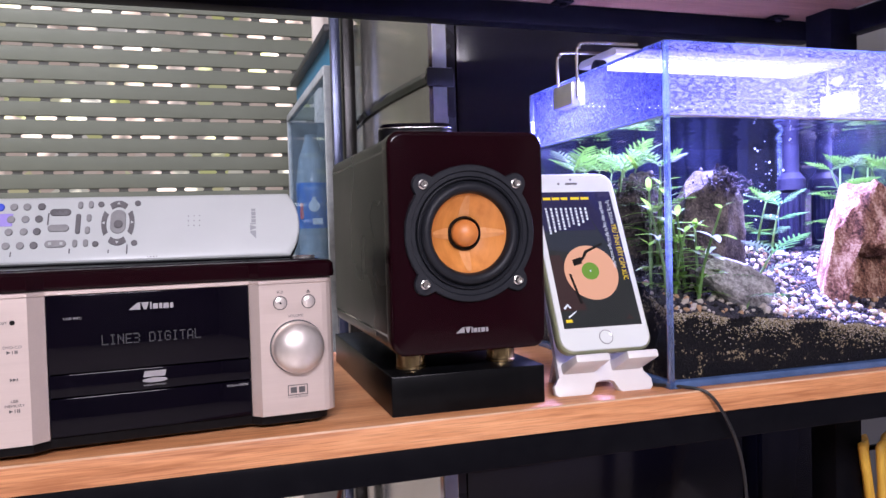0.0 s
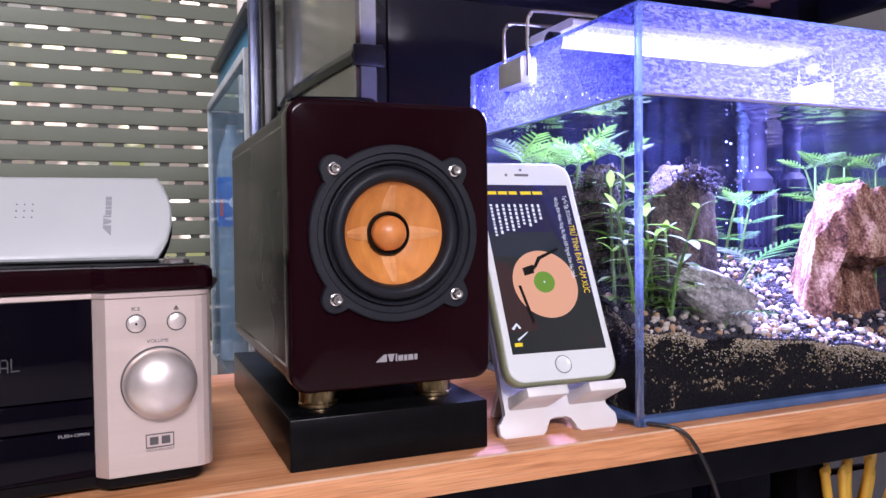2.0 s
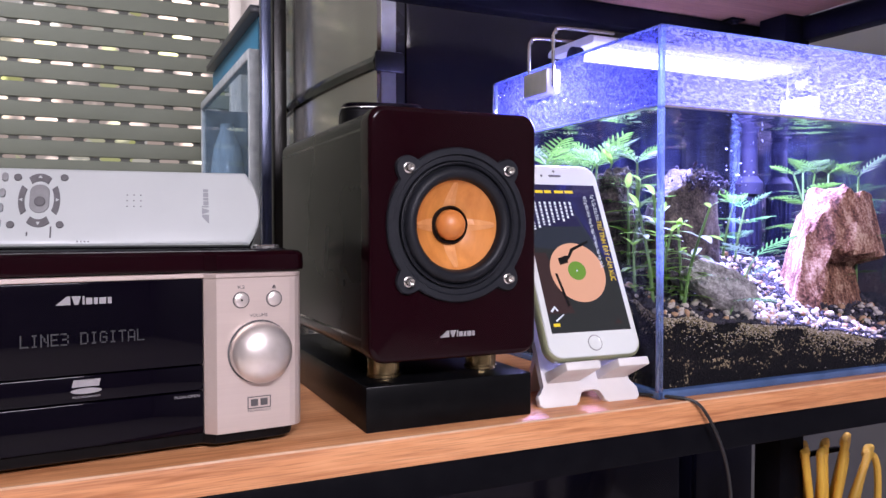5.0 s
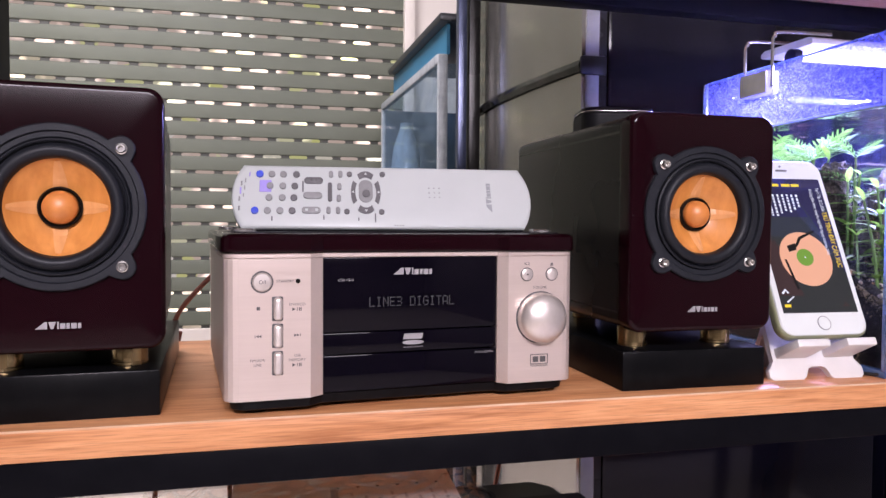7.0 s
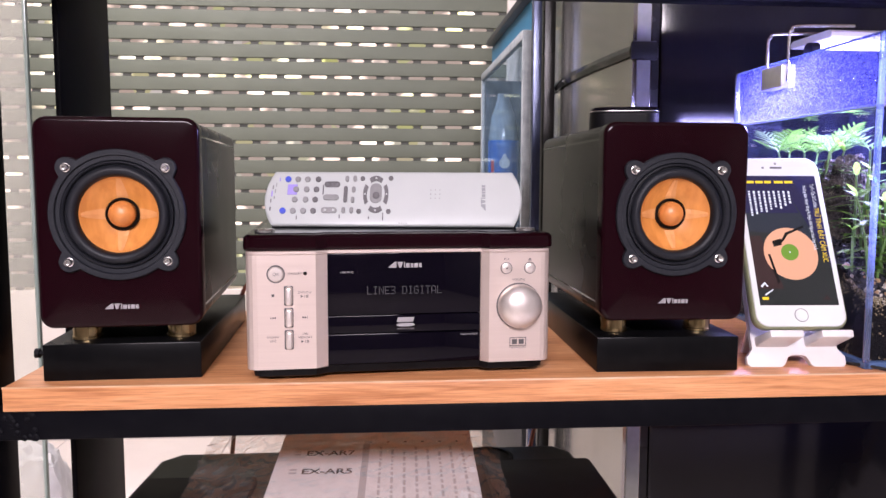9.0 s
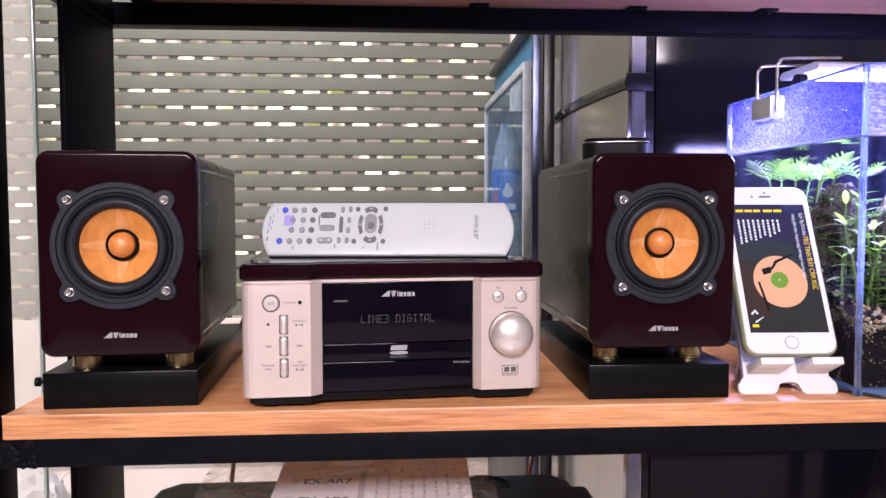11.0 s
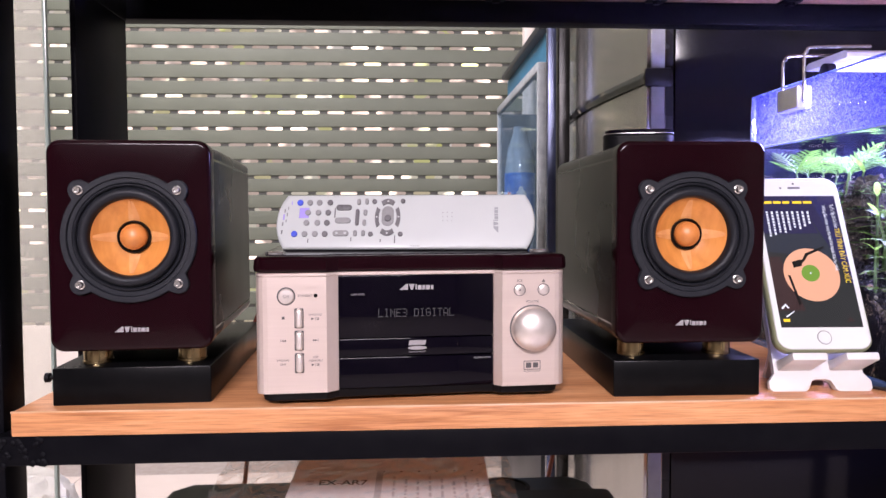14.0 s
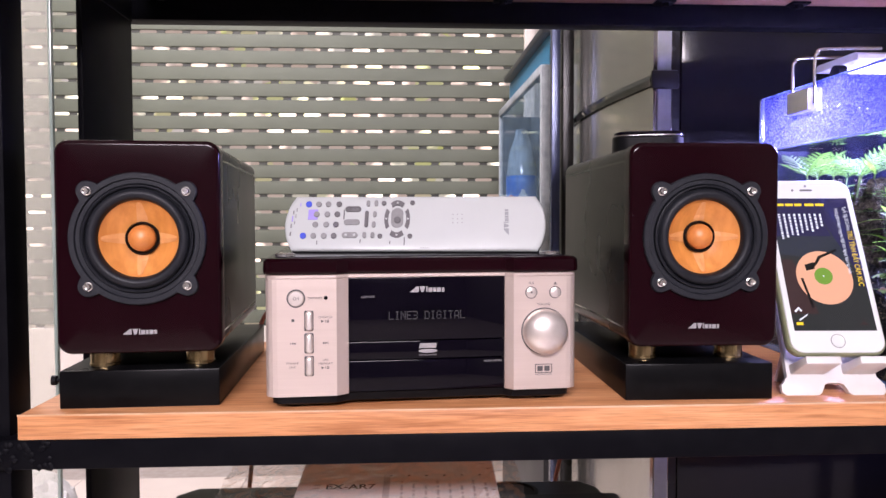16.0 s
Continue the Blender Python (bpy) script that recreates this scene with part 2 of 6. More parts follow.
SILVER = mat("brushed_champagne_aluminium", (0.63, 0.53, 0.475), 0.36, 0.52, (0.655, 0.552, 0.496), 900, 0.03, None, stretch=(0.02, 1, 1))
KNOB = mat("knob_aluminium", (0.66, 0.60, 0.555), 0.36, 0.75, (0.70, 0.64, 0.60), 300, 0.02)
PIANO = mat("black_gloss_acrylic", (0.002, 0.0015, 0.004), 0.07, 0.0, (0.003, 0.002, 0.005), 20, rvar=0.02, spec=0.13)
DARKPL = mat("dark_plastic", (0.0035, 0.0035, 0.004), 0.5, 0.0, (0.006, 0.006, 0.007), 120, 0.08, 900, spec=0.10)
TOPGLASS = mat("lid_top_gloss", (0.012, 0.011, 0.014), 0.08, 0.0, (0.016, 0.015, 0.018), 12, spec=0.4)
PRINT_W = mat("silver_print", (0.30, 0.29, 0.30), 0.4, 0.2)
PRINT_D = mat("grey_print", (0.07, 0.065, 0.065), 0.6)
VFD = mat("display_segments", (0.02, 0.02, 0.02), 0.5, emit=(0.62, 0.60, 0.66), power=0.032)
REMOTE = mat("remote_silver_white", (0.435, 0.46, 0.45), 0.36, 0.0, (0.46, 0.485, 0.475), 25)
KEY = mat("remote_grey_key", (0.085, 0.082, 0.085), 0.4, 0.0, (0.11, 0.105, 0.11), 200)
KEY_L = mat("remote_pale_key", (0.19, 0.19, 0.19), 0.4, 0.0, (0.23, 0.23, 0.23), 200)
MARK_L = mat("pale_grey_print", (0.25, 0.26, 0.27), 0.5)
KEY_D = mat("remote_dark_key", (0.10, 0.10, 0.105), 0.4, 0.1, (0.14, 0.14, 0.145), 200)
KEY_B = mat("remote_blue_key", (0.03, 0.06, 0.50), 0.4)
LILAC = mat("lilac_print", (0.30, 0.24, 0.62), 0.5)
WHITEPL = mat("white_plastic", (0.62, 0.605, 0.59), 0.42, 0.0, (0.67, 0.655, 0.64), 30, 0.03, 300)
PHONEW = mat("phone_white_glass", (0.62, 0.65, 0.635), 0.10, 0.0, coat=0.3)
CASE = mat("olive_phone_case", (0.17, 0.18, 0.10), 0.35, 0.0, (0.21, 0.22, 0.13), 40)
SCREEN = mat("phone_screen", (0.01, 0.012, 0.02), 0.06, 0.0, emit=(0.020, 0.026, 0.030), power=0.8)
SC_NAVY = mat("screen_navy", (0.01, 0.01, 0.02), 0.1, emit=(0.012, 0.010, 0.045), power=1.0)
SC_GREY = mat("screen_grey_green", (0.01, 0.01, 0.01), 0.1, emit=(0.013, 0.016, 0.015), power=1.0)
SC_PEACH = mat("screen_peach", (0.05, 0.03, 0.02), 0.1, emit=(0.92, 0.46, 0.26), power=0.85)
SC_GREEN = mat("screen_green", (0.02, 0.05, 0.01), 0.1, emit=(0.16, 0.30, 0.03), power=0.9)
SC_WHITE = mat("screen_white", (0.1, 0.1, 0.1), 0.1, emit=(0.80, 0.84, 0.88), power=0.9)
SC_YELLOW = mat("screen_yellow", (0.1, 0.08, 0.0), 0.1, emit=(0.95, 0.66, 0.03), power=0.95)
SC_DARK = mat("screen_black", (0.004, 0.004, 0.004), 0.1)
SC_BROWN = mat("screen_brown", (0.02, 0.01, 0.01), 0.1, emit=(0.022, 0.013, 0.012), power=1.0)
GLASS = clear("tank_glass", (0.93, 0.95, 1.0), 0.0022)
# Dried drops whose haze colour holds the lamp's blue glow, deeper on the side.
GLASS_DROPS = clear("tank_glass_drops_lamp_blue", (0.80, 0.83, 1.0), 0.006, 0.56, (0.36, 0.38, 0.95), 760, stretch=(0.8, 0.8, 2.2), low=0.20, patch=300, span=(0.16, 0.37))
GLASS_DROPS_SIDE = clear("side_glass_drops_deeper_blue", (0.72, 0.75, 1.0), 0.006, 0.50, (0.19, 0.21, 0.92), 820, stretch=(1, 1, 1.6), low=0.18, patch=300, span=(0.16, 0.37))
# Back pane: blue light scattered by the water is painted as tint and haze.
GLASS_BACK = clear("back_glass_painted_glow", (0.20, 0.22, 0.30), 0.02, 0.30, (0.026, 0.031, 0.070), 30, stretch=(2.5, 1, 0.4))
# Weak mirror; the water's dim blue glow is put into its tint and haze.
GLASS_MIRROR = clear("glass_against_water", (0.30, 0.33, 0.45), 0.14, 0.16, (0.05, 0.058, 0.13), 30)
GLASS_EDGE = mat("glass_edge", (0.05, 0.09, 0.19), 0.15, 0.0, (0.085, 0.14, 0.28), 30, spec=0.5)
TANKPANE = clear("misted_tank_glass", (0.80, 0.90, 0.98), 0.010, 0.20, (0.30, 0.42, 0.52), 25)
SURFACE = clear("water_surface", (0.50, 0.62, 0.75), 0.5, rough=0.05)
LAMPBODY = mat("lamp_aluminium", (0.55, 0.55, 0.58), 0.38, 0.6, (0.62, 0.62, 0.65), 80)
LEDS = mat("led_panel", (0.8, 0.8, 0.9), 0.5, emit=(0.56, 0.54, 1.0), power=6.0)
SOIL = speckle_mat("soil_side", (0.0030, 0.0025, 0.004), (0.010, 0.008, 0.009), (0.30, 0.235, 0.14), 0.07, 700)
GRAIN = mat("black_soil_grain", (0.012, 0.010, 0.016), 0.7, 0.0, (0.030, 0.026, 0.040), 300)
PEBBLE_W = mat("cream_pebble", (0.35, 0.295, 0.24), 0.6, 0.0, (0.51, 0.45, 0.385), 120, 0.1)
SAND = mat("yellow_grain", (0.20, 0.155, 0.075), 0.7, 0.0, (0.32, 0.26, 0.15), 300)
PEBBLE_T = mat("tan_pebble", (0.30, 0.155, 0.07), 0.6, 0.0, (0.42, 0.27, 0.15), 120, 0.1)
ROCK_G = rock_mat("grey_brown_rock", (0.018, 0.015, 0.016), (0.075, 0.060, 0.055), (0.17, 0.14, 0.115), 34, (1, 1, 1))
ROCK_S = rock_mat("pale_slab_rock", (0.12, 0.11, 0.105), (0.30, 0.28, 0.27), (0.50, 0.47, 0.45), 60, (1, 1, 2.5))
ROCK_R = rock_mat("red_petrified_stone", (0.035, 0.013, 0.009), (0.20, 0.092, 0.056), (0.46, 0.31, 0.21), 42, (2.2, 2.2, 0.8))
ROOTS = mat("dark_moss", (0.018, 0.014, 0.030), 0.9, 0.0, (0.055, 0.042, 0.075), 300, 0.5)
LEAF = leaf_mat("fresh_leaf", (0.042, 0.098, 0.019), (0.072, 0.142, 0.030), (0.050, 0.112, 0.018))
LEAF_F = leaf_mat("bright_leaf", (0.11, 0.21, 0.035), (0.17, 0.28, 0.055), (0.15, 0.27, 0.04))
LEAF_D = leaf_mat("deep_leaf", (0.05, 0.13, 0.045), (0.09, 0.20, 0.07), (0.07, 0.18, 0.05))
STEM = mat("plant_stem", (0.08, 0.16, 0.04), 0.5, 0.0, (0.12, 0.22, 0.06), 60)
FILTER = mat("filter_black_plastic", (0.004, 0.004, 0.014), 0.6, 0.0, (0.008, 0.008, 0.02), 40, spec=0.15)
CORD = mat("black_cord", (0.010, 0.010, 0.011), 0.45)
STAINLESS = mat("fridge_steel", (0.30, 0.29, 0.26), 0.16, 0.85, (0.34, 0.33, 0.30), 30, 0.03, 8, stretch=(1, 1, 0.05))
FRIDGE_SIDE = mat("fridge_side_dark_gloss", (0.0055, 0.005, 0.006), 0.10, 0.0, (0.0075, 0.0068, 0.008), 6, 0.02, 5, spec=0.17)
GASKET = mat("pale_gasket", (0.15, 0.155, 0.14), 0.5, 0.0, (0.20, 0.205, 0.19), 40)
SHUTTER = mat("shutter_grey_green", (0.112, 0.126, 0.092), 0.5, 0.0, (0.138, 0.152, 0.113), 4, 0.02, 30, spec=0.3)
# Bridges between the slots, painted darker than the slats for the shadow there.
GROOVE_SHADED = mat("shutter_groove_shaded", (0.045, 0.047, 0.038), 0.6, 0.0, (0.065, 0.067, 0.055), 12)
CREAMWALL = mat("cream_paint", (0.72, 0.66, 0.58), 0.6, 0.0, (0.78, 0.72, 0.64), 3, 0.03, 60)
WALL = mat("grey_wall_paint", (0.15, 0.147, 0.143), 0.7, 0.0, (0.18, 0.177, 0.172), 2, 0.04, 80)
TILE = mat("cream_floor_tile", (0.66, 0.58, 0.50), 0.2, 0.0, (0.74, 0.67, 0.59), 3)
GROUT = mat("floor_grout", (0.34, 0.30, 0.26), 0.8, 0.0, (0.40, 0.36, 0.32), 40)
CEIL = mat("ceiling_paint", (0.46, 0.455, 0.44), 0.8, 0.0, (0.50, 0.495, 0.48), 2)
TUBELIGHT = mat("lamp_diffuser", (0.9, 0.9, 0.9), 0.5, emit=(1.0, 0.95, 0.9), power=6.0)
BLUEBACK = mat("blue_back_film", (0.012, 0.12, 0.22), 0.4, 0.0, (0.02, 0.17, 0.30), 5)
TANKDIM = mat("tank_dim_back", (0.03, 0.05, 0.075), 0.5, 0.0, (0.08, 0.11, 0.15), 6)
WHITEFRAME = mat("white_frame_worn", (0.26, 0.29, 0.30), 0.5, 0.0, (0.40, 0.43, 0.44), 50)
LIDBLACK = mat("black_tank_lid", (0.012, 0.014, 0.018), 0.4, 0.0, (0.02, 0.022, 0.026), 20)
LABELBLUE = mat("blue_label", (0.012, 0.10, 0.42), 0.3, 0.0, (0.02, 0.17, 0.55), 20)
LABELWHITE = mat("pale_label_print", (0.55, 0.62, 0.70), 0.4)
LABELRED = mat("red_label_print", (0.55, 0.04, 0.05), 0.4)
PETCLEAR = mat("bottle_plastic", (0.22, 0.28, 0.34), 0.15, 0.0, (0.28, 0.34, 0.40), 20)
YELLOW = mat("yellow_hose", (0.62, 0.36, 0.035), 0.42, 0.0, (0.72, 0.45, 0.06), 30)
PAPER = mat("white_paper", (0.72, 0.71, 0.72), 0.7, 0.0, (0.77, 0.76, 0.77), 15)
INK = mat("black_ink", (0.02, 0.02, 0.022), 0.6)
INK_G = mat("grey_ink", (0.45, 0.44, 0.45), 0.7)
POLY = clear("clear_polythene", (0.97, 0.95, 0.93), 0.011, 0.12, (0.80, 0.76, 0.73), 90, rough=0.07)
REDWIRE = mat("brown_wire", (0.16, 0.05, 0.03), 0.5)
BAGGREY = mat("grey_plastic_bag", (0.40, 0.40, 0.38), 0.4, 0.0, (0.55, 0.55, 0.52), 20, 0.4, 30)

# ---- mesh helpers ----


def part(name, bm, material, parent=None, label="", smooth=True):
    me = bpy.data.meshes.new(name)
    bmesh.ops.recalc_face_normals(bm, faces=bm.faces[:])
    bm.to_mesh(me)
    bm.free()
    me.materials.append(material)
    if smooth:
        me.polygons.foreach_set("use_smooth", [True] * len(me.polygons))
        me.set_sharp_from_angle(angle=radians(35))
    ob = new(name, me)
    if parent:
        ob.parent = parent
    if label:
        tagged(ob, label)
    return ob


def thing(name, m, label, category, group="", kind=""):
    ob = new(name)
    ob.empty_display_size = 0.02
    ob.matrix_world = m
    return tagged(ob, label, category, group, kind)


def at(name, me, m, parent):
    ob = new(name, me)
    ob.parent = parent
    ob.matrix_basis = m
    return ob


def box(bm, x0, x1, y0, y1, z0, z1, bev=0.0, seg=2):
    m = Matrix.Translation(((x0 + x1) / 2, (y0 + y1) / 2, (z0 + z1) / 2)) @ Matrix.Diagonal((x1 - x0, y1 - y0, z1 - z0, 1))
    got = bmesh.ops.create_cube(bm, size=1, matrix=m)
    if bev:
        edges = list({e for v in got["verts"] for e in v.link_edges})
        bmesh.ops.bevel(bm, geom=edges, offset=bev, segments=seg, profile=0.5, affect="EDGES")
    return bm


def boxed(x0, x1, y0, y1, z0, z1, bev=0.0, seg=2):
    return box(bmesh.new(), x0, x1, y0, y1, z0, z1, bev, seg)


def rings(bm, loops, cap=True):
    """Skins over loops of points, all of the same count, closed round."""
    rows = [[bm.verts.new(p) for p in loop] for loop in loops]
    k = len(rows[0])
    for a, b in zip(rows, rows[1:]):
        for i in range(k):
            bm.faces.new((a[i], a[(i + 1) % k], b[(i + 1) % k], b[i]))
    if cap:
        bm.faces.new(rows[0][::-1])
        bm.faces.new(rows[-1])
    return bm


def rr(w, h, r, seg=6, cx=0.0, cy=0.0):
    """Outline of a rounded rectangle."""
    pts = []
    for sx, sy, a0 in ((1, 1, 0), (-1, 1, 90), (-1, -1, 180), (1, -1, 270)):
        for i in range(seg + 1):
            a = radians(a0 + 90 * i / seg)
            pts.append((cx + sx * (w / 2 - r) + r * math.cos(a), cy + sy * (h / 2 - r) + r * math.sin(a)))
    return pts


def slab(bm, w, h, r, d0, d1, put, edge=0.0, seg=6, cx=0.0, cy=0.0, back=True):
    """Rounded-rectangle block from depth d0 (front) to d1; put maps (u, v, depth) to a point."""
    loops = []
    n = 4
    for i in range(n + 1) if edge else [n]:
        a = radians(90 * i / n)
        ins = edge * (1 - math.sin(a))
        loops.append([put(u, v, d0 + edge * (1 - math.cos(a))) for u, v in rr(w - 2 * ins, h - 2 * ins, max(r - ins, 1e-4), seg, cx, cy)])
    for i in range(n, -1, -1) if edge and back else [n]:
        a = radians(90 * i / n)
        ins = edge * (1 - math.sin(a)) if edge and back else 0
        loops.append([put(u, v, d1 - (edge * (1 - math.cos(a)) if edge and back else 0)) for u, v in rr(w - 2 * ins, h - 2 * ins, max(r - ins, 1e-4), seg, cx, cy)])
    return rings(bm, loops)


def front(u, v, d):
    return (u, d, v)


def flat(u, v, d):
    return (u, v, d)


def lathe(bm, prof, put, cx=0.0, cy=0.0, seg=48, cap=True):
    """prof: (radius, depth) pairs."""
    loops = [[put(cx + r * math.cos(2 * math.pi * i / seg), cy + r * math.sin(2 * math.pi * i / seg), d) for i in range(seg)] for r, d in prof]
    return rings(bm, loops, cap)


def tube(bm, pts, r, seg=8, closed=False):
    pts = [Vector(p) for p in pts]
    n = len(pts)
    loops = []
    up = Vector((0.13, 0.21, 1)).normalized()
    for i, p in enumerate(pts):
        a, b = pts[max(i - 1, 0)], pts[min(i + 1, n - 1)]
        d = (b - a).normalized()
        # carry the side vector along, so that the tube does not twist
        s = d.cross(up) if i == 0 else s - d * s.dot(d)
        if s.length < 1e-4:
            s = d.cross(Vector((1, 0, 0)))
        s.normalize()
        t = s.cross(d).normalized()
        rad = r[i] if isinstance(r, (list, tuple)) else r
        loops.append([p + rad * (math.cos(2 * math.pi * k / seg) * s + math.sin(2 * math.pi * k / seg) * t) for k in range(seg)])
    return rings(bm, loops)


def curve(ctrl, n=10):
    """Catmull-Rom through the points."""
    c = [Vector(p) for p in ctrl]
    c = [2 * c[0] - c[1]] + c + [2 * c[-1] - c[-2]]
    out = []
    for i in range(1, len(c) - 2):
        for k in range(n):
            t = k / n
            a, b, d, e = c[i - 1:i + 3]
            out.append(0.5 * (2 * b + (d - a) * t + (2 * a - 5 * b + 4 * d - e) * t * t + (3 * b - a - 3 * d + e) * t ** 3))
    return out + [c[-2]]


def prism(bm, pts, put, d0, d1):
    return rings(bm, [[put(u, v, d0) for u, v in pts], [put(u, v, d1) for u, v in pts]])


def words(name, body, size, m, material, parent, width=None, depth=0.0, thin=0.0, gap=1.0):
    """Lettering as a mesh, middle at the origin of m, reading along its x."""
    cu = bpy.data.curves.new(name, "FONT")
    cu.body, cu.size, cu.align_x, cu.align_y, cu.extrude, cu.offset, cu.space_character = body, size, "CENTER", "CENTER", depth, thin, gap
    tmp = new(name, cu)
    bpy.context.view_layer.update()
    me = bpy.data.meshes.new_from_object(tmp.evaluated_get(bpy.context.evaluated_depsgraph_get()))
    bpy.data.objects.remove(tmp)
    bpy.data.curves.remove(cu)
    me.name = name
    me.materials.clear()
    me.materials.append(material)
    if width and me.vertices:
        xs = [v.co.x for v in me.vertices]
        k = width / max(max(xs) - min(xs), 1e-6)
        me.transform(Matrix.Diagonal((k, 1, 1, 1)))
    ob = new(name, me)
    ob.parent = parent
    ob.matrix_basis = m
    return ob


DOTS = {"L": "10000100001000010000100001000011111", "I": "01110001000010000100001000010001110", "N": "10001110011010110101100111000110001", "E": "11111100001000011110100001000011111",
        "3": "11110000010000101110000010000111110", "D": "11110100011000110001100011000111110", "G": "01110100011000010111100011000101110", "T": "11111001000010000100001000010000100",
        "A": "01110100011000110001111111000110001"}


def dot_words(name, body, width, height, m, material, parent):
    """Lettering of a dot-matrix display, five dots by seven a letter."""
    bm = bmesh.new()
    step_x, step_y = width / (6 * len(body) - 1), height / 7
    for k, ch in enumerate(body):
        for i, bit in enumerate(DOTS.get(ch, "").replace(" ", "")):
            if bit == "1":
                x, y = -width / 2 + (6 * k + i % 5) * step_x, height / 2 - (i // 5) * step_y
                bm.faces.new([bm.verts.new((x + a * step_x, y - b * step_y, 0)) for a, b in ((0.08, 0.92), (0.92, 0.92), (0.92, 0.12), (0.08, 0.12))])
    ob = part(name, bm, material, parent, "", False)
    ob.matrix_basis = m
    return ob


FACE = Matrix.Rotation(radians(90), 4, "X")   # lettering on a face that looks along -y


def onface(x, y, z):
    return Matrix.Translation((x, y, z)) @ FACE


def mark(parent, x, y, z, w, material, name="emblem", put=None):
    """Plain emblem: a gable with a row of blocks, w wide."""
    put = put or (lambda u, v, d: (x + u, y + d, z + v))
    h = w * 0.076
    shapes = [[(-w * 0.5, -h), (-w * 0.25, -h), (-w * 0.25, h * 1.1), (-w * 0.31, h * 1.1)]]
    u = -w * 0.23
    for k in (0.16, 0.035, 0.11, 0.07, 0.12, 0.07):
        top = h * (1.1 if k in (0.16, 0.035) else 0.6)
        shapes.append([(u + (w * 0.05 if k == 0.16 else 0), -h), (u + w * k - (w * 0.05 if k == 0.16 else 0), -h), (u + w * k, top), (u, top)])
        u += w * (k + 0.024)
    for pts in shapes:
        part(name, prism(bmesh.new(), pts, put, -0.0003, 0.0004), material, parent, "", False)


# ---- the room ----
SHELF = 0.80


def room():
    bm = boxed(-3.2, 3.0, -2.8, 3.6, -0.12, -0.003)
    fl = tagged(part("floor", bm, GROUT, None, "", False), "pale cream glossy floor tiles with thin grout", "floor", kind="structure")
    wall = tagged(part("wall_north", boxed(0.46, 3.0, 2.90, 3.0, 0, 2.75), CREAMWALL, None, "", False), "plain cream painted wall beside the shutter", "wall", kind="structure")
    tagged(part("wall_low", boxed(-3.2, 0.46, 2.90, 3.0, 0, 0.532, 0.004), CREAMWALL, None, "", False), "low cream wall under the roller shutter", "wall", kind="structure")
    tagged(part("wall_head", boxed(-3.2, 0.46, 2.90, 3.0, 2.35, 2.75), CREAMWALL, None, "", False), "cream wall above the roller shutter", "wall", kind="structure")
    tagged(part("wall_west", boxed(-3.3, -3.2, -2.8, 3.0, 0, 2.75), WALL, None, "", False), "plain grey painted wall", "wall", kind="structure")
    tagged(part("wall_east", boxed(1.60, 1.70, -2.8, 2.9, 0, 2.75), WALL, None, "", False), "plain grey painted wall behind the tank end", "wall", kind="structure")
    tagged(part("wall_south", boxed(-3.2, 1.60, -2.9, -2.8, 0, 2.75), WALL, None, "", False), "plain grey painted wall", "wall", kind="structure")
    tagged(part("ceiling", boxed(-3.3, 1.85, -2.9, 3.0, 2.75, 2.85), CEIL, None, "", False), "plain pale ceiling", "ceiling", kind="structure")
    # what lies outside the shutter: a lit yard at night
    bm = bmesh.new()
    vs = [bm.verts.new(p) for p in ((-3.6, 3.25, 0.2), (1.2, 3.25, 0.2), (1.2, 3.25, 2.7), (-3.6, 3.25, 2.7))]
    bm.faces.new(vs)
    m = bpy.data.materials.new("yard_lights")
    m.use_nodes = True
    n, l = m.node_tree.nodes, m.node_tree.links
    n.remove(n["Principled BSDF"])
    em = n.new("ShaderNodeEmission")
    tc = n.new("ShaderNodeTexCoord")
    vo = n.new("ShaderNodeTexVoronoi")
    vo.inputs["Scale"].default_value = 9.0
    l.new(tc.outputs["Object"], vo.inputs["Vector"])
    sp = n.new("ShaderNodeSeparateColor")
    l.new(vo.outputs["Color"], sp.inputs[0])
    rp = n.new("ShaderNodeValToRGB")
    e = rp.color_ramp.elements
    e[0].position, e[0].color = 0.0, (0.80, 0.62, 0.46, 1)
    e[1].position, e[1].color = 1.0, (1.0, 0.92, 0.76, 1)
    k = e.new(0.55)
    k.color = (0.85, 0.70, 0.54, 1)
    k = e.new(0.70)
    k.color = (0.80, 0.82, 0.24, 1)
    k = e.new(0.82)
    k.color = (0.9, 0.85, 0.6, 1)
    l.new(sp.outputs[0], rp.inputs[0])
    ns = n.new("ShaderNodeTexNoise")
    ns.inputs["Scale"].default_value = 4.6
    l.new(tc.outputs["Object"], ns.inputs["Vector"])
    mr = n.new("ShaderNodeMapRange")
    mr.inputs["From Min"].default_value, mr.inputs["From Max"].default_value = 0.51, 0.72
    mr.inputs["To Min"].default_value, mr.inputs["To Max"].default_value = 0.50, 5.0
    l.new(ns.outputs["Fac"], mr.inputs[0])
    l.new(rp.outputs[0], em.inputs[0])
    l.new(mr.outputs[0], em.inputs[1])
    l.new(em.outputs[0], n["Material Output"].inputs["Surface"])
    tagged(part("backdrop", bm, m, None, "", False), "blurred warm lights outside the shutter", "backdrop", kind="structure")
    # floor tiles
    bm = boxed(-0.298, 0.298, -0.298, 0.298, -0.004, 0.0, 0.0015, 1)
    first = part("floor_tile", bm, TILE, fl, "", False)
    me = first.data
    first.matrix_basis = pose(-0.9, 0.6, 0)
    for i in range(9):
        for j in range(9):
            if (i, j) != (3, 5):
                at("floor_tile", me, pose(-2.7 + 0.6 * i, -2.4 + 0.6 * j, 0), fl)
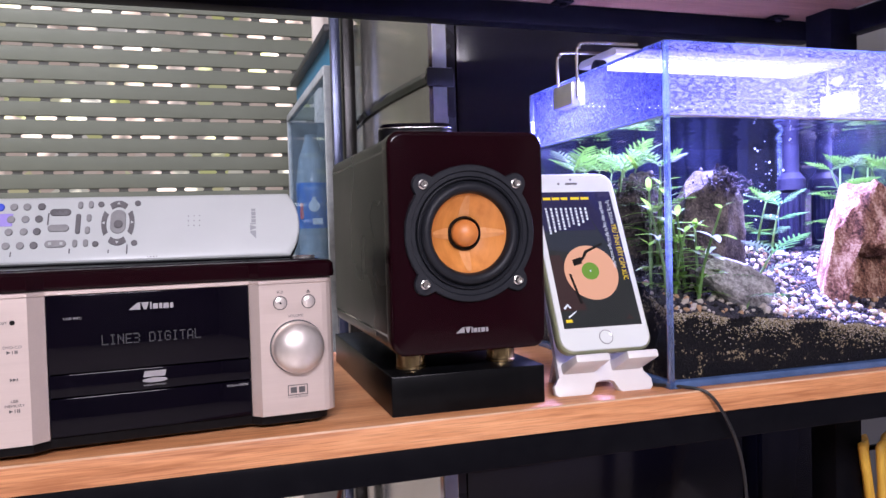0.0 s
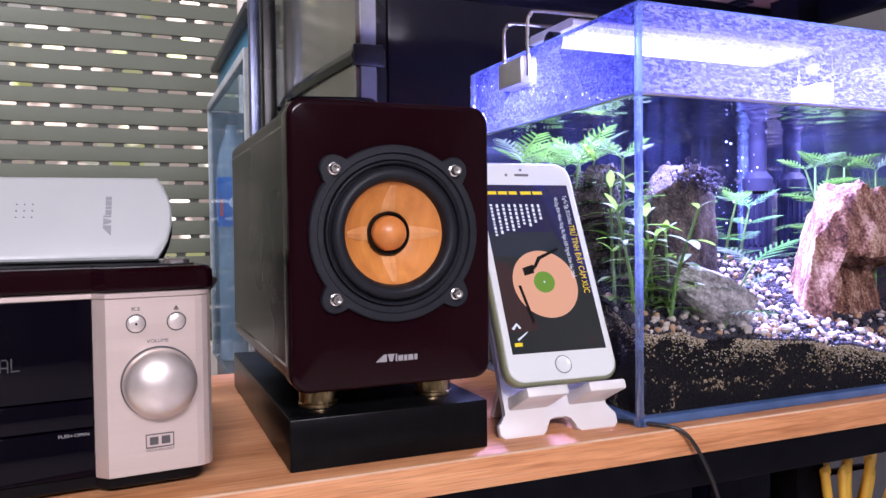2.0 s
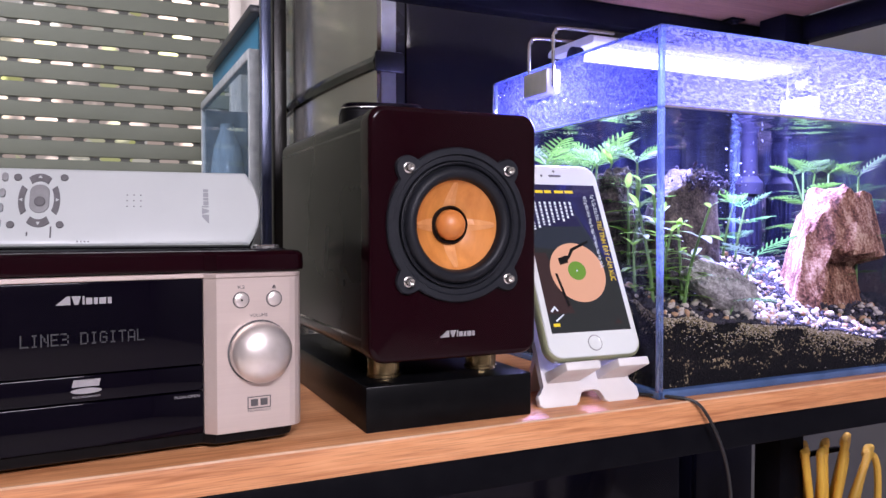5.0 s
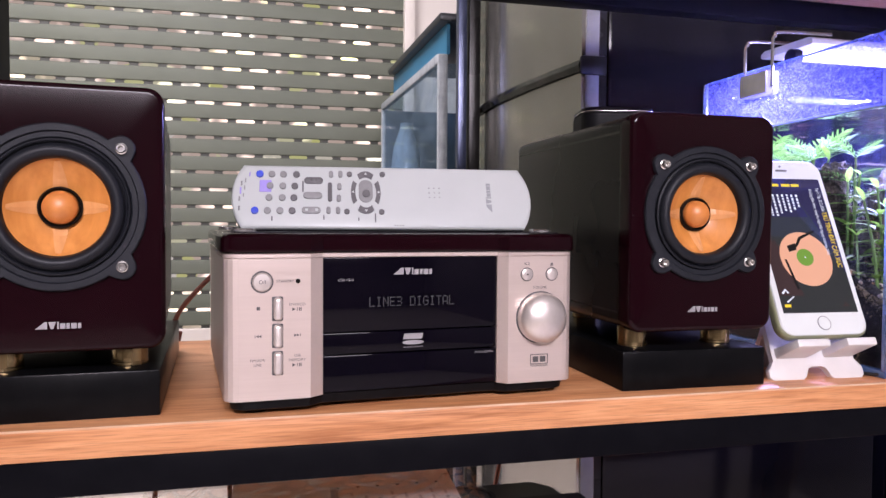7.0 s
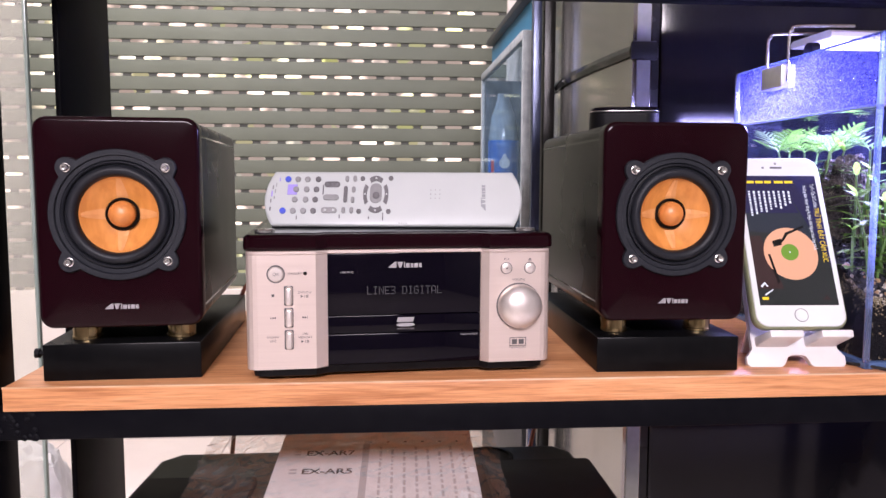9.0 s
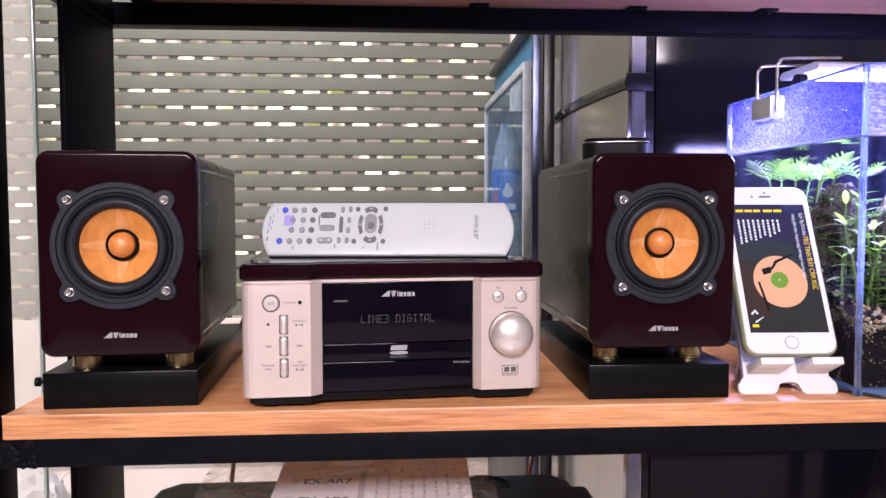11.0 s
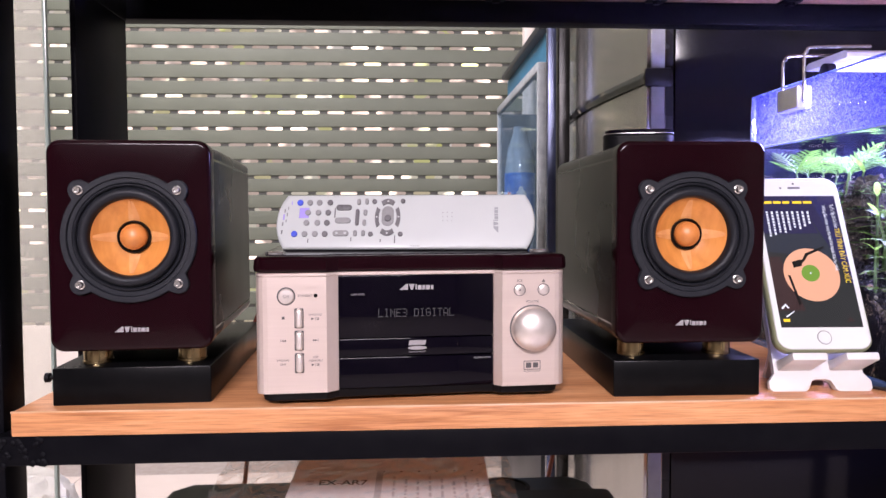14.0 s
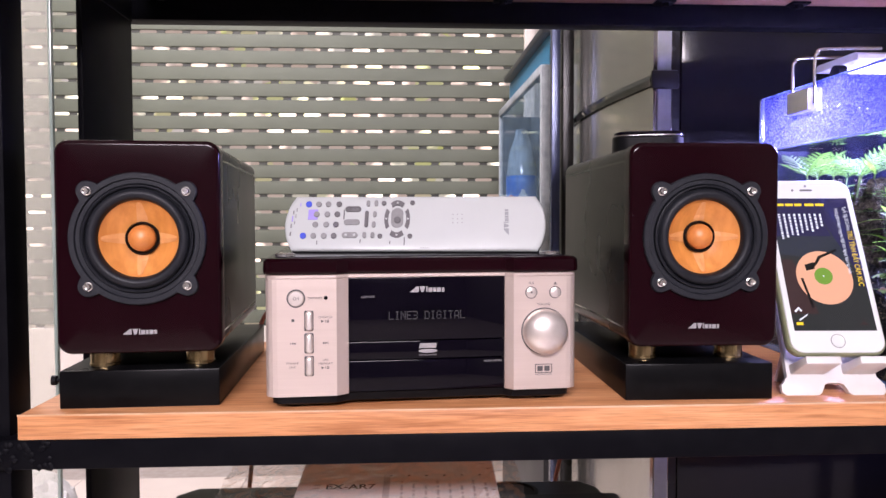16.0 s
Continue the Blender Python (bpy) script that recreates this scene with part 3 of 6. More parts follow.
    # ceiling lamps, both out of view; the second is added with the shutter's fill light
    for x, y, zl in ((-0.25, -2.30, 2.38), (-0.85, 1.75, 2.63)):
        lamp = thing("ceiling_light", pose(x, y, zl), "unseen long white ceiling light with a glowing diffuser", "lamp", "ceiling lights")
        part("housing", boxed(-0.64, 0.64, -0.18, 0.18, 0.03, 2.749 - zl, 0.01), WHITEPL, lamp)
        part("diffuser", boxed(-0.6, 0.6, -0.15, 0.15, 0.004, 0.03, 0.01), TUBELIGHT, lamp, "glowing white diffuser")


def shutter():
    """Roller shutter with rows of oval slots, staggered row by row."""
    top = thing("roller_shutter", pose(-0.030, 2.90, 0.017), "closed grey-green metal roller shutter with rows of lit slots", "shutter", kind="structure")
    pitch, step, long, tall = 0.0634, 0.0965, 0.068, 0.0118
    x0, x1 = -2.3580, 0.49
    z = 0.5145
    cache = {}
    row = 0
    while z < 2.35:
        odd = row % 2
        if odd not in cache:
            bm = bmesh.new()
            # bowed slat face between two slotted grooves
            loops = []
            for f, d in ((0.0, 0.004), (0.05, 0.0006), (0.25, -0.0003), (0.5, -0.0007), (0.75, -0.0003), (0.95, 0.0006), (1.0, 0.004)):
                zz = tall + f * (pitch - tall)
                loops.append([(x0, d, zz), (x1, d, zz), (x1, d + 0.004, zz), (x0, d + 0.004, zz)])
            rings(bm, loops)
            slat = part("slat", bm, SHUTTER, top, "", True)
            slat.matrix_basis = pose(0, 0, z)
            bm = bmesh.new()
            x = x0 + (step / 2 if odd else 0)
            a = x0
            while x < x1 + step:
                b = min(x, x1)
                if b - a > 0.008:
                    r = tall / 2
                    arc = [(r - math.sqrt(max(r * r - v * v, 0.0)), v + r) for v in (-r, -0.8 * r, -0.4 * r, 0.0, 0.4 * r, 0.8 * r, r)]
                    prism(bm, [(a - k, v) for k, v in arc[::-1]] + [(b + k, v) for k, v in arc], lambda u, v, d: (u, d, v), 0.006, 0.012)
                a = x + long
                x += step
            bridge = part("slot_bridge", bm, GROOVE_SHADED, top, "", False)
            bridge.matrix_basis = pose(0, 0, z)
            cache[odd] = (slat.data, bridge.data)
        else:
            at("slat", cache[odd][0], pose(0, 0, z), top)
            at("slot_bridge", cache[odd][1], pose(0, 0, z), top)
        z += pitch
        row += 1
    part("guide_rail", boxed(0.49, 0.53, -0.03, -0.002, 0.0, 2.35, 0.003), CREAMWALL, top, "cream guide rail")


# ---- the rack ----
def rack():
    r = thing("shelf_rack", pose(0, 0, 0), "black steel shelf rack with oak-look boards", "rack")
    bm = boxed(-0.327, 0.875, 0.515, 0.862, SHELF - 0.020, SHELF, 0.0012)
    part("shelf_board", bm, OAK, r, "oak-look board with a pale worn front edge")
    part("edge_strip", boxed(-0.3268, 0.8748, 0.5144, 0.5160, SHELF - 0.0009, SHELF + 0.0005, 0.0003), mat("worn_edge", (0.54, 0.31, 0.16), 0.45, 0.0, (0.66, 0.47, 0.32), 25), r, "pale worn edge")
    part("front_rail", boxed(-0.350, 0.880, 0.518, 0.540, SHELF - 0.045, SHELF - 0.0205, 0.002), STEEL, r)
    part("back_rail", boxed(-0.342, 0.868, 0.842, 0.862, SHELF - 0.045, SHELF - 0.0205, 0.002), STEEL, r)
    for y0, y1, x0, x1 in ((0.530, 0.566, -0.378, -0.340),):
        part("front_post", boxed(x0, x1, y0, y1, 0, 2.0, 0.002), STEEL, r)
    part("front_post", boxed(0.886, 0.926, 0.528, 0.566, 0, 2.0, 0.002), STEEL, r)
    part("wide_upright", boxed(-0.354, -0.348, 0.703, 0.845, 0, 2.0, 0.001), STEEL, r)
    part("back_post", boxed(0.842, 0.888, 0.786, 0.830, 0, 2.0, 0.002), STEEL, r)
    # weld beads at the near corner
    bm = bmesh.new()
    rnd = random.Random(4)
    for i in range(26):
        m = pose(-0.345 + rnd.random() * 0.045, 0.5175, SHELF - 0.022 - rnd.random() * 0.024) @ Matrix.Diagonal((0.003, 0.0014, 0.003, 1))
        bmesh.ops.create_icosphere(bm, subdivisions=1, radius=1, matrix=m)
    part("weld", bm, STEEL, r, "rough painted weld")["kind"] = "stuff"
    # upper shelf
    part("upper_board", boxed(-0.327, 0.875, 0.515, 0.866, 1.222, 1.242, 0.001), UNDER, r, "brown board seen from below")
    part("upper_back_rail", boxed(-0.372, 0.874, 0.846, 0.872, 1.194, 1.2215, 0.002), STEEL, r)
    part("upper_front_rail", boxed(-0.339, 0.885, 0.520, 0.545, 1.190, 1.2215, 0.002), STEEL, r)
    part("upper_side_rail", boxed(-0.372, -0.347, 0.567, 0.846, 1.190, 1.2215, 0.002), STEEL, r)
    part("upper_side_rail", boxed(0.875, 0.900, 0.567, 0.846, 1.190, 1.2215, 0.002), STEEL, r)
    for x in (-0.31, 0.10, 0.30, 0.47, 0.80):
        bm = boxed(x - 0.012, x + 0.012, 0.826, 0.8455, 1.2185, 1.2215, 0.001)
        lathe(bm, [(0.0045, 1.2145), (0.0050, 1.2155), (0.0050, 1.2183), (0.003, 1.2184)], flat, x, 0.834, 12)
        part("bracket", bm, STEEL, r, "small black corner bracket with a screw")
    # lower shelf
    part("lower_board", boxed(-0.327, 0.875, 0.515, 0.862, 0.500, 0.520, 0.001), OAK, r)
    part("lower_rail", boxed(-0.350, 0.880, 0.518, 0.540, 0.475, 0.4995, 0.002), STEEL, r)
    # long glass pane at the end of the rack
    g = thing("glass_partition", pose(-0.4485, 0.855, 0), "upright sheet of clear glass with a green edge", "glass")
    # pale milky haze in the pane, added to brighten the view through it
    part("pane", boxed(-0.600, -0.0025, 0, 0.005, 0.0, 1.9), clear("milky_glass", (0.96, 0.97, 0.95), 0.04, 0.30, (0.74, 0.71, 0.63), 8, low=0.6, patch=6, span=(0.10, 0.50)), g).visible_shadow = False
    part("pane_edge", boxed(-0.0025, 0.0015, -0.001, 0.006, 0.0, 1.9, 0.0008), mat("green_glass_edge", (0.16, 0.22, 0.19), 0.15, 0.0, (0.34, 0.40, 0.36), 18, stretch=(1, 1, 0.2)), g, "polished green edge")


# ---- loudspeakers ----
def speaker(m, label):
    s = thing("loudspeaker", m, label, "speaker", "pair of speakers")
    W, H, D = 0.1265, 0.1697, 0.252
    cz = 0.0468 + H / 2
    dz = 0.1385            # middle of the driver
    seg = 12

    def dense(pts):
        """Extra points along the straight sides, so that the round hole stays round."""
        res = []
        for (ax, ay), (bx, by) in zip(pts, pts[1:] + pts[:1]):
            res.append((ax, ay))
            if math.hypot(bx - ax, by - ay) > 0.03:
                res += [(ax + (bx - ax) * k / 16, ay + (by - ay) * k / 16) for k in range(1, 16)]
        return res
    base = dense(list(rr(W, H, 0.011, seg)))
    hole = []
    for u, v in base:
        ang = math.atan2(v + cz - dz, u)
        hole.append((0.0435 * math.cos(ang), dz - cz + 0.0435 * math.sin(ang)))
    loops = [[(u, 0.0160, v + cz) for u, v in hole], [(u, 0.0, v + cz) for u, v in hole]]
    for i in range(6):
        a = radians(90 * i / 5)
        ins = 0.004 * (1 - math.sin(a))
        loops.append([(u, 0.004 * (1 - math.cos(a)), v + cz) for u, v in dense(list(rr(W - 2 * ins, H - 2 * ins, 0.011 - ins, seg)))])
    loops.append([(u, 0.0160, v + cz) for u, v in base])
    bm = rings(bmesh.new(), loops, False)
    part("front_panel", bm, LACQUER, s, "maroon lacquered front")
    bm = bmesh.new()
    slab(bm, W - 0.003, H - 0.003, 0.009, 0.0162, D, lambda u, v, d: (u, d, v + cz), 0.0015)
    part("cabinet", bm, CABINET, s, "dark satin cabinet")
    for sx in (-1, 1):
        for zz in (cz + H / 2 - 0.014, cz - H / 2 + 0.014):
            part("side_groove", boxed(sx * (W / 2 - 0.0016) - 0.0002, sx * (W / 2 - 0.0016) + 0.0002, 0.020, D - 0.004, zz - 0.0009, zz + 0.0009), SC_DARK, s)
        part("side_groove", boxed(sx * (W / 2 - 0.0016) - 0.0002, sx * (W / 2 - 0.0016) + 0.0002, 0.0190, 0.0208, cz - H / 2 + 0.008, cz + H / 2 - 0.008), SC_DARK, s)
    P = lambda u, v, d: (u, d, v + dz)
    # casting with four ears
    R = 0.0524
    out = []
    n = 192
    ear = 0.0375
    for i in range(n):
        a = 2 * math.pi * (i + 0.5) / n
        rad = R
        for k in range(4):
            c = radians(45 + 90 * k)
            da = (a - c + math.pi) % (2 * math.pi) - math.pi
            L = ear * math.sqrt(2)
            t = L * math.cos(da)
            q = 0.0084 ** 2 - (L * math.sin(da)) ** 2
            if q > 0 and t > 0:
                rad = max(rad, t + math.sqrt(q))
        out.append((a, rad))
    loops = []
    for k, d in ((1.0, -0.0002), (1.0, -0.0030), (0.985, -0.0038)):
        loops.append([P(r * k * math.cos(a), r * k * math.sin(a), d) for a, r in out])
    for r0, d in ((0.0478, -0.0038), (0.0470, -0.0018), (0.0440, -0.0018), (0.0432, -0.0012), (0.0428, -0.0002)):
        loops.append([P(r0 * math.cos(a), r0 * math.sin(a), d) for a, r in out])
    bm = rings(bmesh.new(), loops, False)
    ring = part("driver_frame", bm, CASTING, s, "dark grey cast ring with four ears")
    roll = [(0.0354 + 0.0043 * math.cos(radians(k)), -0.0012 - 0.0050 * math.sin(radians(k))) for k in range(0, 181, 15)]
    bm = lathe(bmesh.new(), [(0.0427, -0.0002), (0.0426, -0.0034), (0.0418, -0.0038), (0.0409, -0.0030), (0.0404, -0.0008)] + roll + [(0.0308, 0.0006), (0.0305, 0.003)], P, seg=96, cap=False)
    part("surround", bm, RUBBER, ring, "black rubber surround")
    prof = [(0.0306, 0.0008), (0.0290, 0.0024), (0.0258, 0.0052), (0.0222, 0.0084), (0.0182, 0.0116), (0.0140, 0.0140), (0.0118, 0.0150), (0.004, 0.0152)]
    cone = part("cone", lathe(bmesh.new(), prof, P, seg=72, cap=False), CONE, s, "glossy orange birch wood cone")
    for k in range(4):
        a0 = radians(90 * k)
        bm = bmesh.new()
        loops = []
        for (r, d), hw in zip(prof[1:7], (0.0016, 0.0026, 0.0034, 0.0041, 0.0046, 0.0049)):
            row = []
            for w, lift in ((-hw, 0.0), (0, -0.0009), (hw, 0.0)):
                a = a0 + w / r
                row.append(P(r * math.cos(a), r * math.sin(a), d + lift - 0.0004))
            loops.append(row)
        vs = [[bm.verts.new(p) for p in row] for row in loops]
        for ra, rb in zip(vs, vs[1:]):
            for i in range(2):
                bm.faces.new((ra[i], ra[i + 1], rb[i + 1], rb[i]))
        part("cone_wedge", bm, CONE_LIGHT, cone, "pale wooden wedge", False)
    part("gap_ring", lathe(bmesh.new(), [(0.0132, 0.0152), (0.0134, 0.0112), (0.0124, 0.0098), (0.0114, 0.0112), (0.0112, 0.0152)], P, seg=48, cap=False), DARKPL, s)
    part("dome", lathe(bmesh.new(), [(0.0110, 0.0140)] + [(0.0108 * math.cos(radians(a)), 0.0108 - 0.0088 * math.sin(radians(a))) for a in (0, 15, 30, 45, 58, 70, 80, 87)], P, seg=40), CAPWOOD, s, "small wooden dome")
    for sx in (-1, 1):
        for sz in (-1, 1):
            c = (sx * ear, sz * ear)
            sc = part("screw", lathe(bmesh.new(), [(0.0036, -0.0036), (0.0036, -0.0043), (0.0029, -0.0046), (0.0029, -0.0084), (0.0025, -0.0090), (0.0016, -0.0090), (0.0014, -0.0066), (0.0004, -0.0066)], P, c[0], c[1], 24), CHROME, ring, "bright socket screw")
    mark(s, 0.0005, -0.0004, 0.0643, 0.0275, PRINT_W)
    for fx, y in ((-0.0388, 0.040), (0.0388, 0.040), (0.0, 0.215)):
        part("foot", lathe(bmesh.new(), [(0.0112, 0.0311), (0.0122, 0.0317), (0.0122, 0.0336), (0.0117, 0.0340), (0.0117, 0.0455), (0.0110, 0.0467)], flat, fx, y, 32), BRASS, s, "brass cylinder foot")
    return s


def plinth(m, label, knob=False):
    p = thing("speaker_plinth", m, label, "speaker base", "speaker bases")
    part("block", boxed(-0.0635, 0.0635, 0.0, 0.262, 0.0, 0.0310, 0.0012), BASE, p)
    part("felt", boxed(-0.060, 0.060, 0.003, 0.258, -0.0, 0.0003), DARKPL, p)
    if knob:
        bm = bmesh.new()
        side = lambda u, v, d: (-0.0635 - d, 0.014 + u, 0.021 + v)
        lathe(bm, [(0.0018, -0.001), (0.0018, 0.007), (0.0040, 0.0072), (0.0042, 0.0106), (0.0034, 0.011)], side, seg=16)
        part("knob", bm, DARKPL, p, "small black side knob")
    return p


# ---- disc receiver ----
def receiver():
    r = thing("disc_receiver", pose(-0.0068, 0.5306, SHELF, 0, 0, 4.8), "compact champagne-silver disc receiver with a maroon top", "stereo")
    P_ = 0.007
    xl, xr, D = -0.1275, 0.1292, 0.235

    def plan(ins=0.0, grow=0.0, sl=-0.0615, sr=0.0685):
        a, b = xl - grow + ins, xr + grow - ins
        f = -P_ - grow + ins
        c = 0.0095
        pts = [(a, D - ins), (a, f + c)]
        for i in range(1, 5):
            t = radians(90 * i / 4)
            pts.append((a + c - c * math.cos(t), f + c - c * math.sin(t)))
        pts += [(sl - 0.0095, f), (sl, f + P_), (sr, f + P_), (sr + 0.006, f), (b - c, f)]
        for i in range(1, 5):
            t = radians(90 * i / 4)
            pts.append((b - c + c * math.sin(t), f + c - c * math.cos(t)))
        pts += [(b, D - ins)]
        return pts

    def layer(bm, steps, **kw):
        return rings(bm, [[(x, y, z) for x, y in plan(i, **kw)] for i, z in steps])

    part("base", layer(bmesh.new(), [(0.008, 0.0035), (0.005, 0.005), (0.004, 0.0112)]), DARKPL, r, "black base tray")
    for x in (-0.105, 0.105):
        for y in (0.02, 0.20):
            part("foot", lathe(bmesh.new(), [(0.010, 0.0), (0.0105, 0.0005), (0.0105, 0.0036)], flat, x, y, 24), DARKPL, r)
    # side panels with the slanting inner edge
    for side in (-1, 1):
        full = plan()
        if side < 0:
            poly = [p for p in full if p[0] <= -0.061] + [(-0.0615, 0.012), (-0.12, 0.012), (-0.12, D)]
        else:
            poly = [(0.0685, 0.012)] + [p for p in full if p[0] >= 0.068] + [(0.12, D), (0.12, 0.012)]
        bm = bmesh.new()
        prism(bm, poly, flat, 0.0115, 0.1060)
        part("side_panel", bm, SILVER, r, "brushed champagne aluminium panel", False)
    part("trim_strip", layer(bmesh.new(), [(0.0004, 0.1062), (0.0, 0.1066), (0.0, 0.1088), (0.0006, 0.1092)]), SILVER, r, "thin silver strip")
    part("lid", layer(bmesh.new(), [(0.002, 0.1094), (-0.0014, 0.1104), (-0.0018, 0.1130), (-0.0014, 0.1200), (0.0006, 0.1222), (0.004, 0.1228)]), LACQUER, r, "maroon lacquered lid")
    part("lid_plate", layer(bmesh.new(), [(0.007, 0.1227), (0.007, 0.1236)]), TOPGLASS, r, "glossy grey top plate")
    for x, y in ((-0.113, 0.020), (0.113, 0.020), (-0.113, 0.20), (0.113, 0.20)):
        part("cap", lathe(bmesh.new(), [(0.0085, 0.1236), (0.0085, 0.1250), (0.0078, 0.1256), (0.004, 0.1256)], flat, x, y, 28), CHROME, r, "silver screw cap")
    part("chassis", boxed(-0.119, 0.119, 0.012, D - 0.002, 0.0113, 0.1058), DARKPL, r)
    # black front, three flaps
    part("display_window", boxed(-0.0612, 0.0682, 0.0010, 0.0112, 0.0540, 0.1058, 0.0005), PIANO, r, "glossy black display window")
    part("disc_tray_flap", boxed(-0.0612, 0.0682, 0.0014, 0.0112, 0.0384, 0.0530, 0.0006), PIANO, r, "glossy black disc flap")
    part("lower_flap", boxed(-0.0612, 0.0682, 0.0010, 0.0112, 0.0122, 0.0374, 0.0006), PIANO, r, "glossy black lower flap")
    yb = 0.0004
    mark(r, 0.0037, yb, 0.0958, 0.030, PRINT_W)
    dot_words("display_text", "LINE3 DIGITAL", 0.0635, 0.0070, onface(0.0030, yb, 0.0745), VFD, r)
    words("display_note", "USB REC", 0.0022, onface(-0.0455, yb, 0.0902), PRINT_W, r, 0.011)
    words("flap_note", "PUSH-OPEN", 0.0024, onface(0.0585, yb, 0.0350), PRINT_W, r, 0.0145)
    bm = bmesh.new()
    lo = lambda u, v, d: (0.0037 + u, 0.0010 + d, 0.0458 + v)
    prism(bm, [(-0.0075, 0.0012), (-0.0065, 0.0052), (0.0075, 0.0052), (0.0065, 0.0012)], lo, -0.0004, 0.0004)
    prism(bm, [(0.0080 * math.cos(radians(a)), -0.0012 + 0.0016 * math.sin(radians(a))) for a in range(0, 360, 20)], lo, -0.0004, 0.0004)
    part("disc_emblem", bm, PRINT_W, r, "", False)
    words("disc_text", "AUDIO/VIDEO", 0.0017, onface(0.0037, 0.0006, 0.0413), PRINT_W, r, 0.0145)
    yf = -P_ - 0.0004
    # left controls
    Fp = lambda u, v, d: (u, -P_ + d, v)
    power = part("power_button", lathe(bmesh.new(), [(0.0062, 0.0006), (0.0062, -0.0012), (0.0056, -0.0019), (0.002, -0.0021)], Fp, -0.1030, 0.0905, 32), KNOB, r, "round silver power button")
    part("button_ring", lathe(bmesh.new(), [(0.0074, 0.0004), (0.0074, -0.0002), (0.0063, -0.0003), (0.0063, 0.0004)], Fp, -0.1030, 0.0905, 32, False), PRINT_D, r)
    words("power_sign", "O/I", 0.0036, onface(-0.1030, -P_ - 0.0023, 0.0905), PRINT_D, power)
    part("standby_lamp", lathe(bmesh.new(), [(0.0016, 0.0004), (0.0016, -0.0004), (0.0010, -0.0009)], Fp, -0.0795, 0.0908, 16), SC_DARK, r)
    words("standby_text", "STANDBY", 0.0024, onface(-0.0880, yf, 0.0908), PRINT_D, r, 0.0115)
    for z in (0.0726, 0.0545, 0.0362):
        part("rocker_slot", boxed(-0.0970, -0.0890, -P_ - 0.0003, -P_ + 0.004, z - 0.0084, z + 0.0084, 0.001), PRINT_D, r)
        bm = bmesh.new()
        slab(bm, 0.0056, 0.0150, 0.0022, -P_ - 0.0042, -P_ + 0.003, lambda u, v, d: (-0.0928 + u, d, z + v), 0.0018, back=False)
        part("rocker_button", bm, KNOB, r, "upright silver rocker button")
    words("rocker_text", "DVD/CD", 0.0025, onface(-0.0800, yf, 0.0752), PRINT_D, r, 0.0105)
    words("rocker_text", "USB", 0.0025, onface(-0.0800, yf, 0.0408), PRINT_D, r)
    words("rocker_text", "MEMORY", 0.0025, onface(-0.0800, yf, 0.0378), PRINT_D, r, 0.0112)
    words("rocker_text", "FM/AM/", 0.0025, onface(-0.1060, yf, 0.0385), PRINT_D, r, 0.0098)
    words("rocker_text", "LINE", 0.0025, onface(-0.1060, yf, 0.0354), PRINT_D, r)

    def sign(polys):
        bm = bmesh.new()
        for p in polys:
            prism(bm, p, lambda u, v, d: (u, yf + 0.0002 + d, v), -0.0002, 0.0003)
        part("sign", bm, PRINT_D, r, "", False)

    def tri_(x, z, s, k=1):
        return [(x - s * k, z - s), (x + s * k, z), (x - s * k, z + s)]

    def bar(x, z, w, h):
        return [(x - w, z - h), (x + w, z - h), (x + w, z + h), (x - w, z + h)]
    sign([bar(-0.1055, 0.0730, 0.0011, 0.0011)])
    for z in (0.0720, 0.0345):
        sign([tri_(-0.0822, z, 0.0011), bar(-0.0800, z, 0.0002, 0.0011), bar(-0.0785, z, 0.0003, 0.0011), bar(-0.0775, z, 0.0003, 0.0011)])
    sign([tri_(-0.1062, 0.0545, 0.0009, -1), tri_(-0.1044, 0.0545, 0.0009, -1), bar(-0.1076, 0.0545, 0.0002, 0.0009)])
    sign([tri_(-0.0812, 0.0545, 0.0009), tri_(-0.0794, 0.0545, 0.0009), bar(-0.0780, 0.0545, 0.0002, 0.0009)])
    # right controls
    for x in (0.0893, 0.1098):
        part("button_ring", lathe(bmesh.new(), [(0.0051, 0.0004), (0.0051, -0.0002), (0.0045, -0.0003), (0.0045, 0.0004)], Fp, x, 0.0925, 32, False), PRINT_D, r)
        part("round_button", lathe(bmesh.new(), [(0.0044, 0.0004), (0.0044, -0.0010), (0.0038, -0.0014), (0.001, -0.0015)], Fp, x, 0.0925, 28), KNOB, r, "small round silver button")
    part("button_dot", lathe(bmesh.new(), [(0.0006, -0.0012), (0.0006, -0.0018), (0.0002, -0.0018)], Fp, 0.0893, 0.0925, 10), SC_DARK, r)
    words("button_text", "K2", 0.0027, onface(0.0893, yf, 0.1003), PRINT_D, r, 0.0042)
    sign([[(0.1086, 0.0998), (0.1110, 0.0998), (0.1098, 0.1012)], bar(0.1098, 0.0992, 0.0012, 0.0003)])
    words("volume_text", "VOLUME", 0.0027, onface(0.1000, yf, 0.0826), PRINT_D, r, 0.0112)
    part("knob_shadow_ring", lathe(bmesh.new(), [(0.0196, 0.0004), (0.0196, -0.0004), (0.0180, -0.0005), (0.0180, 0.0004)], Fp, 0.1004, 0.0602, 48, False), PRINT_D, r)
    prof = [(0.0186, -0.0004), (0.0187, -0.0060)] + [(0.0187 * math.cos(radians(a)), -0.0060 - 0.0105 * math.sin(radians(a))) for a in (8, 18, 30, 42, 54, 65, 75, 83, 88)]
    part("volume_knob", lathe(bmesh.new(), prof, Fp, 0.1004, 0.0602, 64), KNOB, r, "large domed silver volume knob")
    bm = bmesh.new()
